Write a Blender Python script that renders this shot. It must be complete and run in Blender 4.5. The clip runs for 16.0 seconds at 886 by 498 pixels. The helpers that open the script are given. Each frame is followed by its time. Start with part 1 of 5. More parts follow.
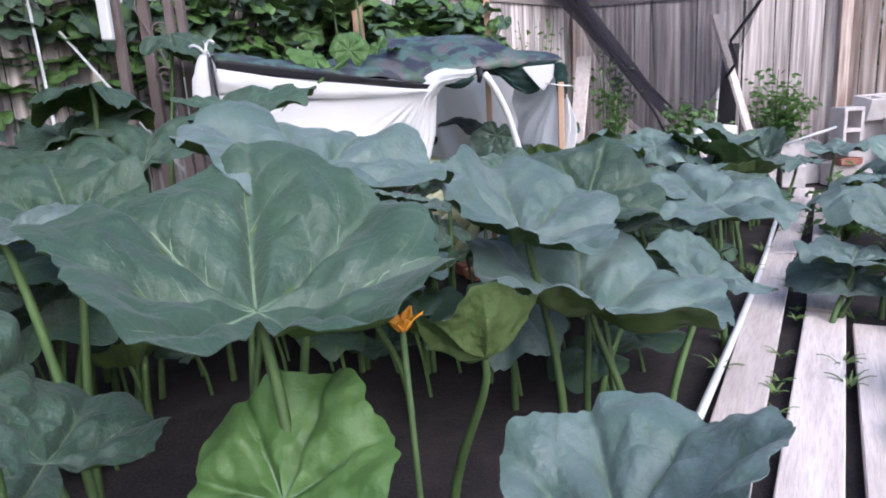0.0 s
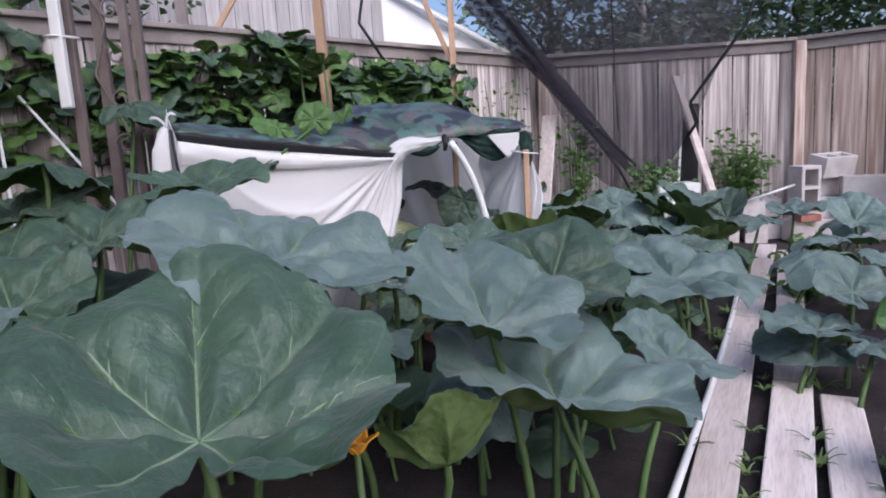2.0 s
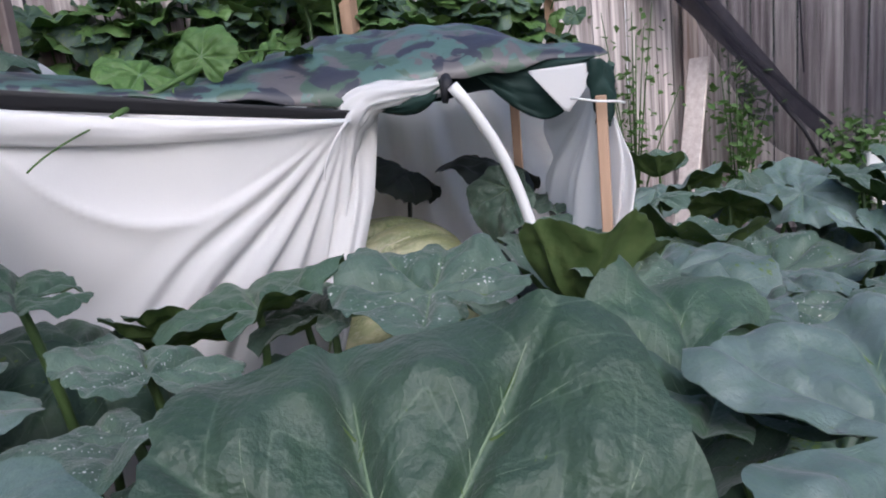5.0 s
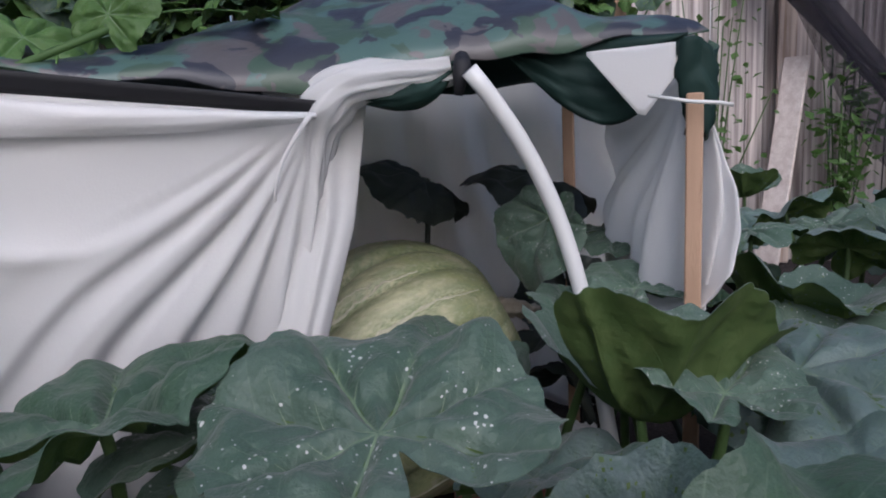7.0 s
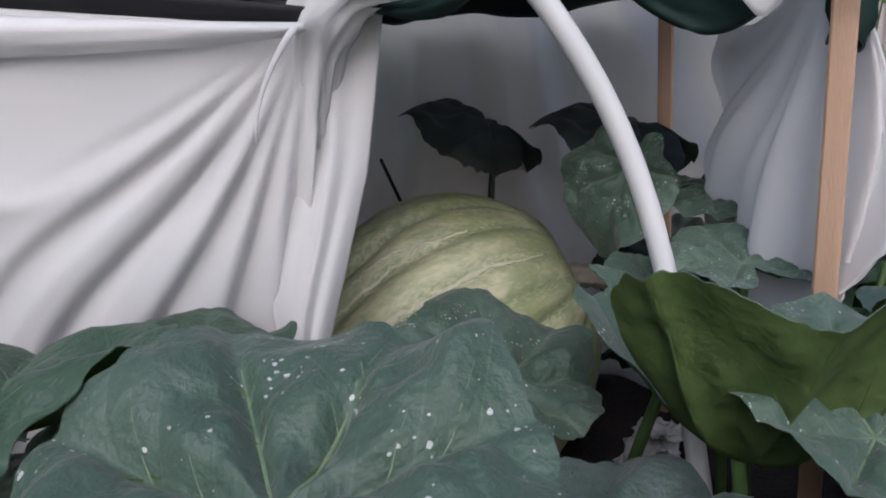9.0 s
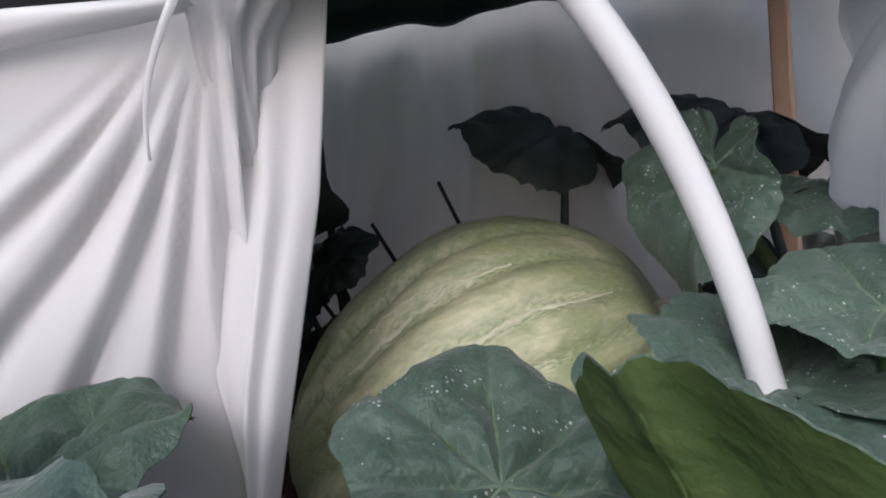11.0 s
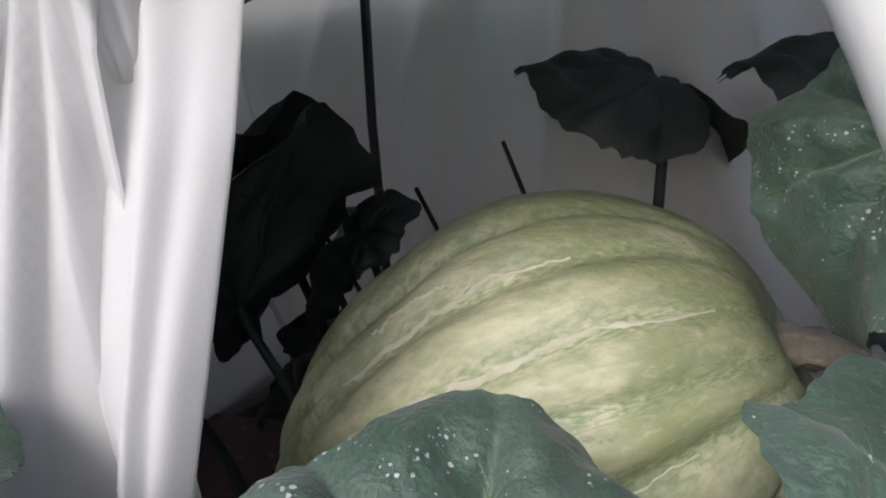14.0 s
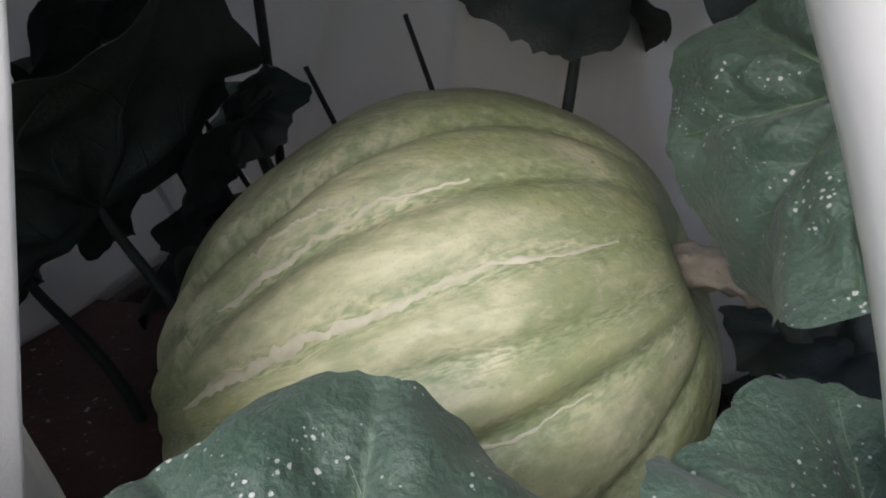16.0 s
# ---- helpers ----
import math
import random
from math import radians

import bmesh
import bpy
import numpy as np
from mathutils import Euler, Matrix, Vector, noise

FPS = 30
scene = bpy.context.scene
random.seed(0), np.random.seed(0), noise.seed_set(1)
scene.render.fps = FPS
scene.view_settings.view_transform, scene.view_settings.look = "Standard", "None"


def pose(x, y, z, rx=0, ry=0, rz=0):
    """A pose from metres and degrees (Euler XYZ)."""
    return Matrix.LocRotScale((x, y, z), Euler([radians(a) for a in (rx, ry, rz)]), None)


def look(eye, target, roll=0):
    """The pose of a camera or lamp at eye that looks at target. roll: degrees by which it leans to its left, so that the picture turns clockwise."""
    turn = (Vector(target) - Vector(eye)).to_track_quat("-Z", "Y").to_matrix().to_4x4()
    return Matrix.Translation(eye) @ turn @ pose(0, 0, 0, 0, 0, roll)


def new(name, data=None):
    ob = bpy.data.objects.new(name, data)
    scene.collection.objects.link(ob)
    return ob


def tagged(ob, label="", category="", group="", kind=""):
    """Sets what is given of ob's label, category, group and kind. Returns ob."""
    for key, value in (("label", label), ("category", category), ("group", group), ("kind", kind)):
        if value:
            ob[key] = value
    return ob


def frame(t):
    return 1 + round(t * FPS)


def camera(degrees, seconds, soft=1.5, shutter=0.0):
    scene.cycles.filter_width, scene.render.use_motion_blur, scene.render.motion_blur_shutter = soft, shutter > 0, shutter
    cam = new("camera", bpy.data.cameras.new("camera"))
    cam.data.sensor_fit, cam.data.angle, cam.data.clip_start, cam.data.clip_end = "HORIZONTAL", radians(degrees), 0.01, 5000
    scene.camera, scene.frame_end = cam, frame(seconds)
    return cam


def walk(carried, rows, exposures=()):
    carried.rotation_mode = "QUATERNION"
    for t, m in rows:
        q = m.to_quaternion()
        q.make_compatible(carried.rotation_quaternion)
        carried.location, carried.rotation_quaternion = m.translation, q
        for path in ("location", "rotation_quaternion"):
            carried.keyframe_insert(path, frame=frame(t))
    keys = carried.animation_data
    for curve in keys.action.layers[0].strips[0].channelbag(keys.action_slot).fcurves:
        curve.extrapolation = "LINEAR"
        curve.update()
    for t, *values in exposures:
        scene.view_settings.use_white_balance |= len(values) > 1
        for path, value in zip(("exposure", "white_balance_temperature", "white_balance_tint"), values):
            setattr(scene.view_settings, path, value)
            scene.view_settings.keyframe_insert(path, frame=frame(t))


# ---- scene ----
cam = camera(66.3, 16.0, soft=1.9)
PATH = [
    (0, (0.489, 0.728, 1.047), (0.305, 2.666, 0.591), -3.5),
    (0.5, (0.528, 0.758, 1.183), (0.357, 2.704, 0.758), -3.4),
    (1, (0.557, 0.762, 1.255), (0.437, 2.721, 0.873), -2.9),
    (1.5, (0.536, 0.742, 1.261), (0.383, 2.705, 0.913), -3.6),
    (2, (0.514, 0.79, 1.144), (0.42, 2.761, 0.815), -3.4),
    (2.5, (0.491, 1.066, 1.073), (0.492, 3.042, 0.759), -6.8),
    (3, (0.598, 1.323, 1.05), (0.579, 3.289, 0.683), -3.7),
    (3.5, (0.698, 1.679, 1.026), (0.584, 3.635, 0.625), -4.7),
    (4, (0.768, 2.009, 1.037), (0.519, 3.959, 0.664), -4.8),
    (4.5, (0.847, 2.241, 1.026), (0.404, 4.15, 0.629), -4.4),
    (5, (0.896, 2.364, 1.027), (0.325, 4.245, 0.654), -5.7),
    (5.2, (0.885, 2.421, 1.028), (0.273, 4.289, 0.661), -6.2),
    (7.5, (0.816, 3.126, 1.027), (0.032, 4.924, 0.637), -1.5),
    (8, (0.838, 3.246, 1.008), (-0.079, 4.966, 0.56), -2.6),
    (8.5, (0.818, 3.272, 0.985), (-0.135, 4.969, 0.525), -4.9),
    (9, (0.797, 3.306, 0.972), (-0.186, 4.976, 0.476), -4.1),
    (9.5, (0.784, 3.42, 0.966), (-0.318, 5.009, 0.455), -5.7),
    (12, (0.804, 3.742, 0.841), (-0.549, 5.182, 0.529), -8.3),
    (12.5, (0.776, 3.769, 0.826), (-0.555, 5.226, 0.501), -7.2),
    (13, (0.705, 3.841, 0.814), (-0.696, 5.224, 0.46), -4.7),
    (13.5, (0.655, 3.917, 0.814), (-0.835, 5.193, 0.427), -4.7),
    (14, (0.638, 3.968, 0.843), (-0.882, 5.195, 0.409), -6.0),
    (14.5, (0.612, 4.007, 0.835), (-0.852, 5.247, 0.273), -6.1),
    (15, (0.585, 4.042, 0.848), (-0.814, 5.287, 0.146), -4.4),
    (15.5, (0.573, 4.063, 0.869), (-0.754, 5.3, 0.026), -3.9),
    (16, (0.576, 4.066, 0.897), (-0.68, 5.355, 0.023), -3.1),
]
walk(cam, [(t, look(eye, target, roll)) for t, eye, target, roll in PATH],
     exposures=((0, 1.12, 5500, 15), (0.7, 1.12, 5500, 15), (1.5, 0.73, 5550, 18), (2.5, 0.68, 5600, 17), (3.5, 0.8, 5600, 15), (5, 0.68, 5600, 14), (7.5, 0.15, 5600, 14), (9.5, 0.38, 5700, 13), (12, 0.72, 5750, 13), (13.5, 0.82, 5800, 12), (15, 0.86, 5850, 11), (16, 0.80, 5850, 11)))

# ---- light ----
world = bpy.data.worlds.new("sky")
scene.world = world
world.use_nodes = True
_n, _l = world.node_tree.nodes, world.node_tree.links
SKY_STRENGTH, SUN_STRENGTH = 0.112, 0.95
sky = _n.new("ShaderNodeTexSky")
sky.sky_type, sky.sun_disc = "NISHITA", False
sky.sun_elevation, sky.sun_rotation = radians(38), radians(150)
sky.air_density, sky.dust_density, sky.ozone_density = 0.9, 4.5, 1.0
_l.new(sky.outputs[0], _n["Background"].inputs[0])
_n["Background"].inputs[1].default_value = SKY_STRENGTH
sun_data = bpy.data.lights.new("sun", "SUN")
sun_data.energy, sun_data.angle, sun_data.color = SUN_STRENGTH, radians(40), (1.0, 0.95, 0.9)
sun = new("sun", sun_data)
sun.matrix_world = look((2.0, -3.0, 8.0), (0, 4, 0))


# ---- materials ----
def mat(name, base, second=None, scale=6.0, rough=0.7, bump=0.0, bump_scale=60.0, metal=0.0, coord="Object", stretch=(1, 1, 1),
        per_object=0.0, translucent=0.0, tint=None, third=None, third_scale=40.0, third_amount=0.5, spots=None, spot_scale=20.0, spot_size=0.12, spec=0.5, contrast=(0.35, 0.65), sheen=0.0):
    """A procedural surface: two base colours mixed by noise, a fine third colour, spots, relief and a shift from object to object."""
    m = bpy.data.materials.new(name)
    m.use_nodes = True
    nt = m.node_tree
    b = nt.nodes["Principled BSDF"]
    b.inputs["Roughness"].default_value = rough
    b.inputs["Metallic"].default_value = metal
    b.inputs["Specular IOR Level"].default_value = spec
    b.inputs["Sheen Weight"].default_value, b.inputs["Sheen Roughness"].default_value = sheen, 0.45
    tc = nt.nodes.new("ShaderNodeTexCoord")
    mp = nt.nodes.new("ShaderNodeMapping")
    mp.inputs["Scale"].default_value = stretch
    nt.links.new(tc.outputs[coord], mp.inputs[0])
    where = mp.outputs[0]
    info = nt.nodes.new("ShaderNodeObjectInfo")
    add = nt.nodes.new("ShaderNodeVectorMath")
    add.operation = "MULTIPLY_ADD"
    add.inputs[1].default_value = (1, 1, 1)
    sc = nt.nodes.new("ShaderNodeVectorMath")
    sc.operation = "SCALE"
    sc.inputs[0].default_value = (37.0, 11.0, 23.0)
    nt.links.new(info.outputs["Random"], sc.inputs["Scale"])
    nt.links.new(where, add.inputs[0])
    nt.links.new(sc.outputs[0], add.inputs[2])
    where = add.outputs[0]

    def noise_at(s, detail=4.0):
        n = nt.nodes.new("ShaderNodeTexNoise")
        n.inputs["Scale"].default_value, n.inputs["Detail"].default_value = s, detail
        nt.links.new(where, n.inputs["Vector"])
        return n.outputs["Fac"]

    def ramp(fac, lo, hi):
        r = nt.nodes.new("ShaderNodeMapRange")
        r.inputs["From Min"].default_value, r.inputs["From Max"].default_value = lo, hi
        nt.links.new(fac, r.inputs["Value"])
        return r.outputs[0]

    def mix(fac, a, c, amount=1.0):
        x = nt.nodes.new("ShaderNodeMix")
        x.data_type = "RGBA"
        if amount != 1.0:
            k = nt.nodes.new("ShaderNodeMath")
            k.operation = "MULTIPLY"
            k.inputs[1].default_value = amount
            nt.links.new(fac, k.inputs[0])
            fac = k.outputs[0]
        nt.links.new(fac, x.inputs[0])
        for socket, v in ((x.inputs[6], a), (x.inputs[7], c)):
            if isinstance(v, tuple):
                socket.default_value = (*v, 1)
            else:
                nt.links.new(v, socket)
        return x.outputs[2]

    colour = base
    colour = mix(ramp(noise_at(scale), *contrast), base, second if second else tuple(0.8 * c for c in base))
    if third:
        colour = mix(ramp(noise_at(third_scale, 3.0), 0.45, 0.7), colour, third, third_amount)
    if spots:
        dots = ramp(noise_at(spot_scale, 2.0), 1 - spot_size, 1 - spot_size + 0.035)
        patch = ramp(noise_at(spot_scale * 0.14, 3.0), 0.40, 0.60)
        k = nt.nodes.new("ShaderNodeMath")
        k.operation = "MULTIPLY"
        nt.links.new(dots, k.inputs[0])
        nt.links.new(patch, k.inputs[1])
        colour = mix(k.outputs[0], colour, spots, 0.75)
    if per_object:
        h = nt.nodes.new("ShaderNodeHueSaturation")
        r = nt.nodes.new("ShaderNodeMapRange")
        r.inputs["To Min"].default_value, r.inputs["To Max"].default_value = 1 - per_object, 1 + per_object
        nt.links.new(info.outputs["Random"], r.inputs["Value"])
        nt.links.new(r.outputs[0], h.inputs["Value"])
        if isinstance(colour, tuple):
            h.inputs["Color"].default_value = (*colour, 1)
        else:
            nt.links.new(colour, h.inputs["Color"])
        colour = h.outputs[0]
    nt.links.new(colour, b.inputs["Base Color"])
    if bump:
        bp = nt.nodes.new("ShaderNodeBump")
        bp.inputs["Strength"].default_value, bp.inputs["Distance"].default_value = bump, 0.01
        nt.links.new(noise_at(bump_scale, 5.0), bp.inputs["Height"])
        nt.links.new(bp.outputs[0], b.inputs["Normal"])
    if translucent:
        tr = nt.nodes.new("ShaderNodeBsdfTranslucent")
        if tint:
            tr.inputs["Color"].default_value = (*tint, 1)
        else:
            nt.links.new(colour, tr.inputs["Color"])
        ms = nt.nodes.new("ShaderNodeMixShader")
        ms.inputs[0].default_value = translucent
        nt.links.new(b.outputs[0], ms.inputs[1])
        nt.links.new(tr.outputs[0], ms.inputs[2])
        nt.links.new(ms.outputs[0], nt.nodes["Material Output"].inputs[0])
    return m


SOIL = mat("soil", (0.012, 0.009, 0.010), (0.028, 0.021, 0.021), 9, 0.95, 0.9, 90, third=(0.07, 0.055, 0.05), third_scale=120, third_amount=0.35)


def leaf_skin(name, base, second, third, mildew=0.0, rough=0.5, sheen=0.2, tint=(0.10, 0.26, 0.03), translucent=0.15, side_vein=(0.17, 0.235, 0.16), vary=0.2):
    """A leaf's upper side: side veins, a fine net between them, and white mildew specks in clusters."""
    m = mat(name, base, second, 2.0, rough, 0.45, 22, sheen=sheen, per_object=vary, translucent=translucent, tint=tint, third=third, third_scale=8, third_amount=0.6)
    nt = m.node_tree
    b = nt.nodes["Principled BSDF"]
    colour = b.inputs["Base Color"].links[0].from_socket
    uv = nt.nodes.new("ShaderNodeUVMap")
    uv.uv_map = "veins"
    tc = nt.nodes.new("ShaderNodeTexCoord")
    split = nt.nodes.new("ShaderNodeSeparateXYZ")
    nt.links.new(uv.outputs[0], split.inputs[0])

    def math_node(op, x, y=None):
        k = nt.nodes.new("ShaderNodeMath")
        k.operation = op
        for socket, v in zip(k.inputs, (x, y)):
            if isinstance(v, float):
                socket.default_value = v
            elif v is not None:
                nt.links.new(v, socket)
        return k.outputs[0]

    def ranged(v, lo, hi, top=1.0):
        r = nt.nodes.new("ShaderNodeMapRange")
        r.inputs["From Min"].default_value, r.inputs["From Max"].default_value, r.inputs["To Max"].default_value = lo, hi, top
        nt.links.new(v, r.inputs["Value"])
        return r.outputs[0]

    def over(fac, under, paint):
        x = nt.nodes.new("ShaderNodeMix")
        x.data_type = "RGBA"
        nt.links.new(fac, x.inputs[0])
        nt.links.new(under, x.inputs[6])
        x.inputs[7].default_value = (*paint, 1)
        return x.outputs[2]

    line = math_node("PINGPONG", math_node("MULTIPLY", split.outputs["Y"], 4.5), 0.5)
    colour = over(ranged(line, 0.032, 0.008, 0.26), colour, side_vein)
    cells = nt.nodes.new("ShaderNodeTexVoronoi")
    cells.feature, cells.inputs["Scale"].default_value = "DISTANCE_TO_EDGE", 15.0
    nt.links.new(tc.outputs["Object"], cells.inputs["Vector"])
    colour = over(ranged(cells.outputs["Distance"], 0.06, 0.01, 0.09), colour, side_vein)
    colour = over(ranged(split.outputs["X"], 0.022, 0.0, 0.22), colour, side_vein)
    if mildew:
        dots = nt.nodes.new("ShaderNodeTexVoronoi")
        dots.inputs["Scale"].default_value = 31.0
        nt.links.new(tc.outputs["Object"], dots.inputs["Vector"])
        tone = nt.nodes.new("ShaderNodeSeparateColor")
        nt.links.new(dots.outputs["Color"], tone.inputs[0])
        size = math_node("MULTIPLY", math_node("POWER", tone.outputs[0], 3.0), 0.46)
        patch = nt.nodes.new("ShaderNodeTexNoise")
        patch.inputs["Scale"].default_value, patch.inputs["Detail"].default_value = 3.2, 2.0
        info = nt.nodes.new("ShaderNodeObjectInfo")
        shift = nt.nodes.new("ShaderNodeVectorMath")
        shift.operation = "ADD"
        nt.links.new(tc.outputs["Object"], shift.inputs[0])
        nt.links.new(math_node("MULTIPLY", info.outputs["Random"], 31.0), shift.inputs[1])
        nt.links.new(shift.outputs[0], patch.inputs["Vector"])
        reach = math_node("MULTIPLY", size, ranged(patch.outputs["Fac"], 0.42, 0.60))
        ragged = nt.nodes.new("ShaderNodeTexNoise")
        ragged.inputs["Scale"].default_value, ragged.inputs["Detail"].default_value = 48.0, 3.0
        nt.links.new(tc.outputs["Object"], ragged.inputs["Vector"])
        away = math_node("ADD", dots.outputs["Distance"], math_node("MULTIPLY", math_node("SUBTRACT", ragged.outputs["Fac"], 0.52), 0.75))
        away = math_node("MAXIMUM", away, 0.02)
        colour = over(math_node("MULTIPLY", ranged(math_node("SUBTRACT", reach, away), 0.0, 0.09), mildew), colour, (0.68, 0.70, 0.66))
    nt.links.new(colour, b.inputs["Base Color"])
    return m


LEAF_TOP = leaf_skin("leaf_top", (0.092, 0.146, 0.132), (0.148, 0.200, 0.192), (0.056, 0.112, 0.075))
LEAF_SPOT = leaf_skin("leaf_top_mildew", (0.060, 0.105, 0.076), (0.098, 0.146, 0.114), (0.048, 0.096, 0.060), mildew=0.85, vary=0.15)
# Greener leaves; the darker tone also holds shade on steep and left-hand blades
LEAF_GREEN_SHADE = leaf_skin("leaf_top_green_shade", (0.034, 0.069, 0.043), (0.056, 0.097, 0.067), (0.032, 0.074, 0.034), sheen=0.12)
LEAF_UNDER = mat("leaf_underside", (0.066, 0.112, 0.028), (0.105, 0.155, 0.046), 5, 0.65, 0.6, 10, per_object=0.15, translucent=0.25, tint=(0.11, 0.26, 0.03))
# Near-black colour stands for the shade on leaves inside the shelter
LEAF_SHADED = mat("leaf_in_shade", (0.018, 0.026, 0.022), (0.03, 0.04, 0.034), 4, 0.6, 0.2, 40, per_object=0.2)
LEAF_YOUNG = mat("leaf_young", (0.07, 0.145, 0.035), (0.11, 0.20, 0.06), 4, 0.5, 0.4, 16, per_object=0.2, translucent=0.3, tint=(0.14, 0.30, 0.05))
VEIN = mat("leaf_vein", (0.13, 0.20, 0.115), (0.18, 0.25, 0.15), 20, 0.6, per_object=0.15)
STALK = mat("stalk_green", (0.045, 0.085, 0.022), (0.075, 0.13, 0.038), 10, 0.6, 0.2, 200, per_object=0.2)
CLOTH = mat("white_cotton", (0.91, 0.89, 0.88), (0.85, 0.84, 0.845), 2.5, 0.9, 0.12, 260, translucent=0.50, tint=(0.95, 0.955, 0.96), spec=0.1)
CLOTH_THIN = mat("thin_white_cotton", (0.91, 0.90, 0.90), (0.86, 0.85, 0.86), 2.5, 0.9, 0.12, 260, translucent=0.88, tint=(0.97, 0.975, 0.975), spec=0.1)
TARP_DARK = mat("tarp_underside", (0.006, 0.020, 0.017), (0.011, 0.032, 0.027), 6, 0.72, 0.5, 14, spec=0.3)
BLACK_CLOTH = mat("black_edging", (0.012, 0.012, 0.016), None, 8, 0.7)
PVC = mat("white_pvc", (0.74, 0.74, 0.74), (0.66, 0.66, 0.65), 4, 0.35, 0.05, 120)
NEW_WOOD = mat("pine_wood", (0.47, 0.31, 0.21), (0.38, 0.245, 0.155), 3, 0.7, 0.3, 60, stretch=(8, 8, 0.8), per_object=0.1)
GREY_WOOD = mat("weathered_fence", (0.28, 0.232, 0.226), (0.68, 0.62, 0.60), 3.0, 0.9, 0.7, 30, stretch=(9, 9, 0.6), per_object=0.22, third=(0.095, 0.075, 0.07), third_scale=2.4, third_amount=0.66, contrast=(0.36, 0.62))
BROWN_FENCE = mat("weathered_brown_fence", (0.30, 0.215, 0.175), (0.60, 0.51, 0.46), 3.0, 0.9, 0.7, 30, stretch=(9, 9, 0.6), per_object=0.22, third=(0.13, 0.085, 0.068), third_scale=2.0, third_amount=0.7, contrast=(0.36, 0.62))
RAIL_WOOD = mat("weathered_rail", (0.20, 0.175, 0.17), (0.30, 0.265, 0.255), 4, 0.9, 0.4, 30, per_object=0.15)
PLANK_WOOD = mat("path_plank", (0.58, 0.50, 0.47), (0.70, 0.63, 0.6), 3, 0.85, 0.4, 40, stretch=(9, 0.7, 9), per_object=0.14, third=(0.30, 0.25, 0.22), third_scale=16, third_amount=0.35)
CONCRETE = mat("concrete_block", (0.50, 0.46, 0.455), (0.62, 0.58, 0.57), 8, 0.95, 0.6, 150, per_object=0.12)
RED_BRICK = mat("red_brick", (0.30, 0.11, 0.08), (0.42, 0.2, 0.15), 10, 0.9, 0.6, 120, per_object=0.2)


def pumpkin_skin():
    """Cream and green skin: mottled streaks run along the ribs, greener in broken lines beside them."""
    m = mat("pumpkin_skin", (0.36, 0.39, 0.19), (0.60, 0.60, 0.395), 7, 0.48, 0.35, 75, stretch=(0.4, 1, 1), third=(0.27, 0.31, 0.16), third_scale=34, third_amount=0.6, contrast=(0.40, 0.58), spots=(0.20, 0.20, 0.09), spot_scale=60, spot_size=0.33)
    nt = m.node_tree
    b = nt.nodes["Principled BSDF"]
    base = b.inputs["Base Color"].links[0].from_socket
    uv = nt.nodes.new("ShaderNodeUVMap")
    uv.uv_map = "ribs"
    split = nt.nodes.new("ShaderNodeSeparateXYZ")
    nt.links.new(uv.outputs[0], split.inputs[0])

    def field(sx, sy, scale, lo, hi, detail=5.0):
        mp = nt.nodes.new("ShaderNodeMapping")
        mp.inputs["Scale"].default_value = (sx, sy, 1)
        n = nt.nodes.new("ShaderNodeTexNoise")
        n.inputs["Scale"].default_value, n.inputs["Detail"].default_value, n.inputs["Distortion"].default_value = scale, detail, 0.5
        r = nt.nodes.new("ShaderNodeMapRange")
        r.inputs["From Min"].default_value, r.inputs["From Max"].default_value = lo, hi
        nt.links.new(uv.outputs[0], mp.inputs[0])
        nt.links.new(mp.outputs[0], n.inputs["Vector"])
        nt.links.new(n.outputs["Fac"], r.inputs["Value"])
        return r.outputs[0]

    def blend(fac, a, colour):
        x = nt.nodes.new("ShaderNodeMix")
        x.data_type = "RGBA"
        nt.links.new(fac, x.inputs[0])
        nt.links.new(a, x.inputs[6])
        x.inputs[7].default_value = (*colour, 1)
        return x.outputs[2]

    def times(a, c):
        k = nt.nodes.new("ShaderNodeMath")
        k.operation = "MULTIPLY"
        nt.links.new(a, k.inputs[0])
        if isinstance(c, float):
            k.inputs[1].default_value = c
        else:
            nt.links.new(c, k.inputs[1])
        return k.outputs[0]

    near2 = nt.nodes.new("ShaderNodeMapRange")
    near2.inputs["From Min"].default_value, near2.inputs["From Max"].default_value = 0.34, 0.03
    frac = nt.nodes.new("ShaderNodeMath")
    frac.operation = "PINGPONG"
    frac.inputs[1].default_value = 0.5
    nt.links.new(split.outputs["X"], frac.inputs[0])
    nt.links.new(frac.outputs[0], near2.inputs["Value"])
    colour = blend(times(field(1.6, 1.0, 2.6, 0.42, 0.66), 0.6), base, (0.29, 0.34, 0.19))
    colour = blend(times(field(1.0, 1.0, 8.0, 0.54, 0.72, 7.0), 0.5), colour, (0.64, 0.62, 0.47))
    colour = blend(times(times(near2.outputs[0], field(4.0, 2.2, 5.0, 0.40, 0.64, 7.0)), 0.8), colour, (0.17, 0.24, 0.12))
    colour = blend(times(field(6.0, 6.0, 7.0, 0.60, 0.70, 6.0), 0.4), colour, (0.20, 0.24, 0.11))
    nt.links.new(colour, b.inputs["Base Color"])
    return m


PUMPKIN = pumpkin_skin()
IRON = mat("dark_metal", (0.03, 0.03, 0.032), (0.05, 0.045, 0.04), 20, 0.5, metal=0.3)
BROWN_METAL = mat("brown_trellis", (0.13, 0.10, 0.095), (0.17, 0.14, 0.13), 9, 0.6, per_object=0.1)


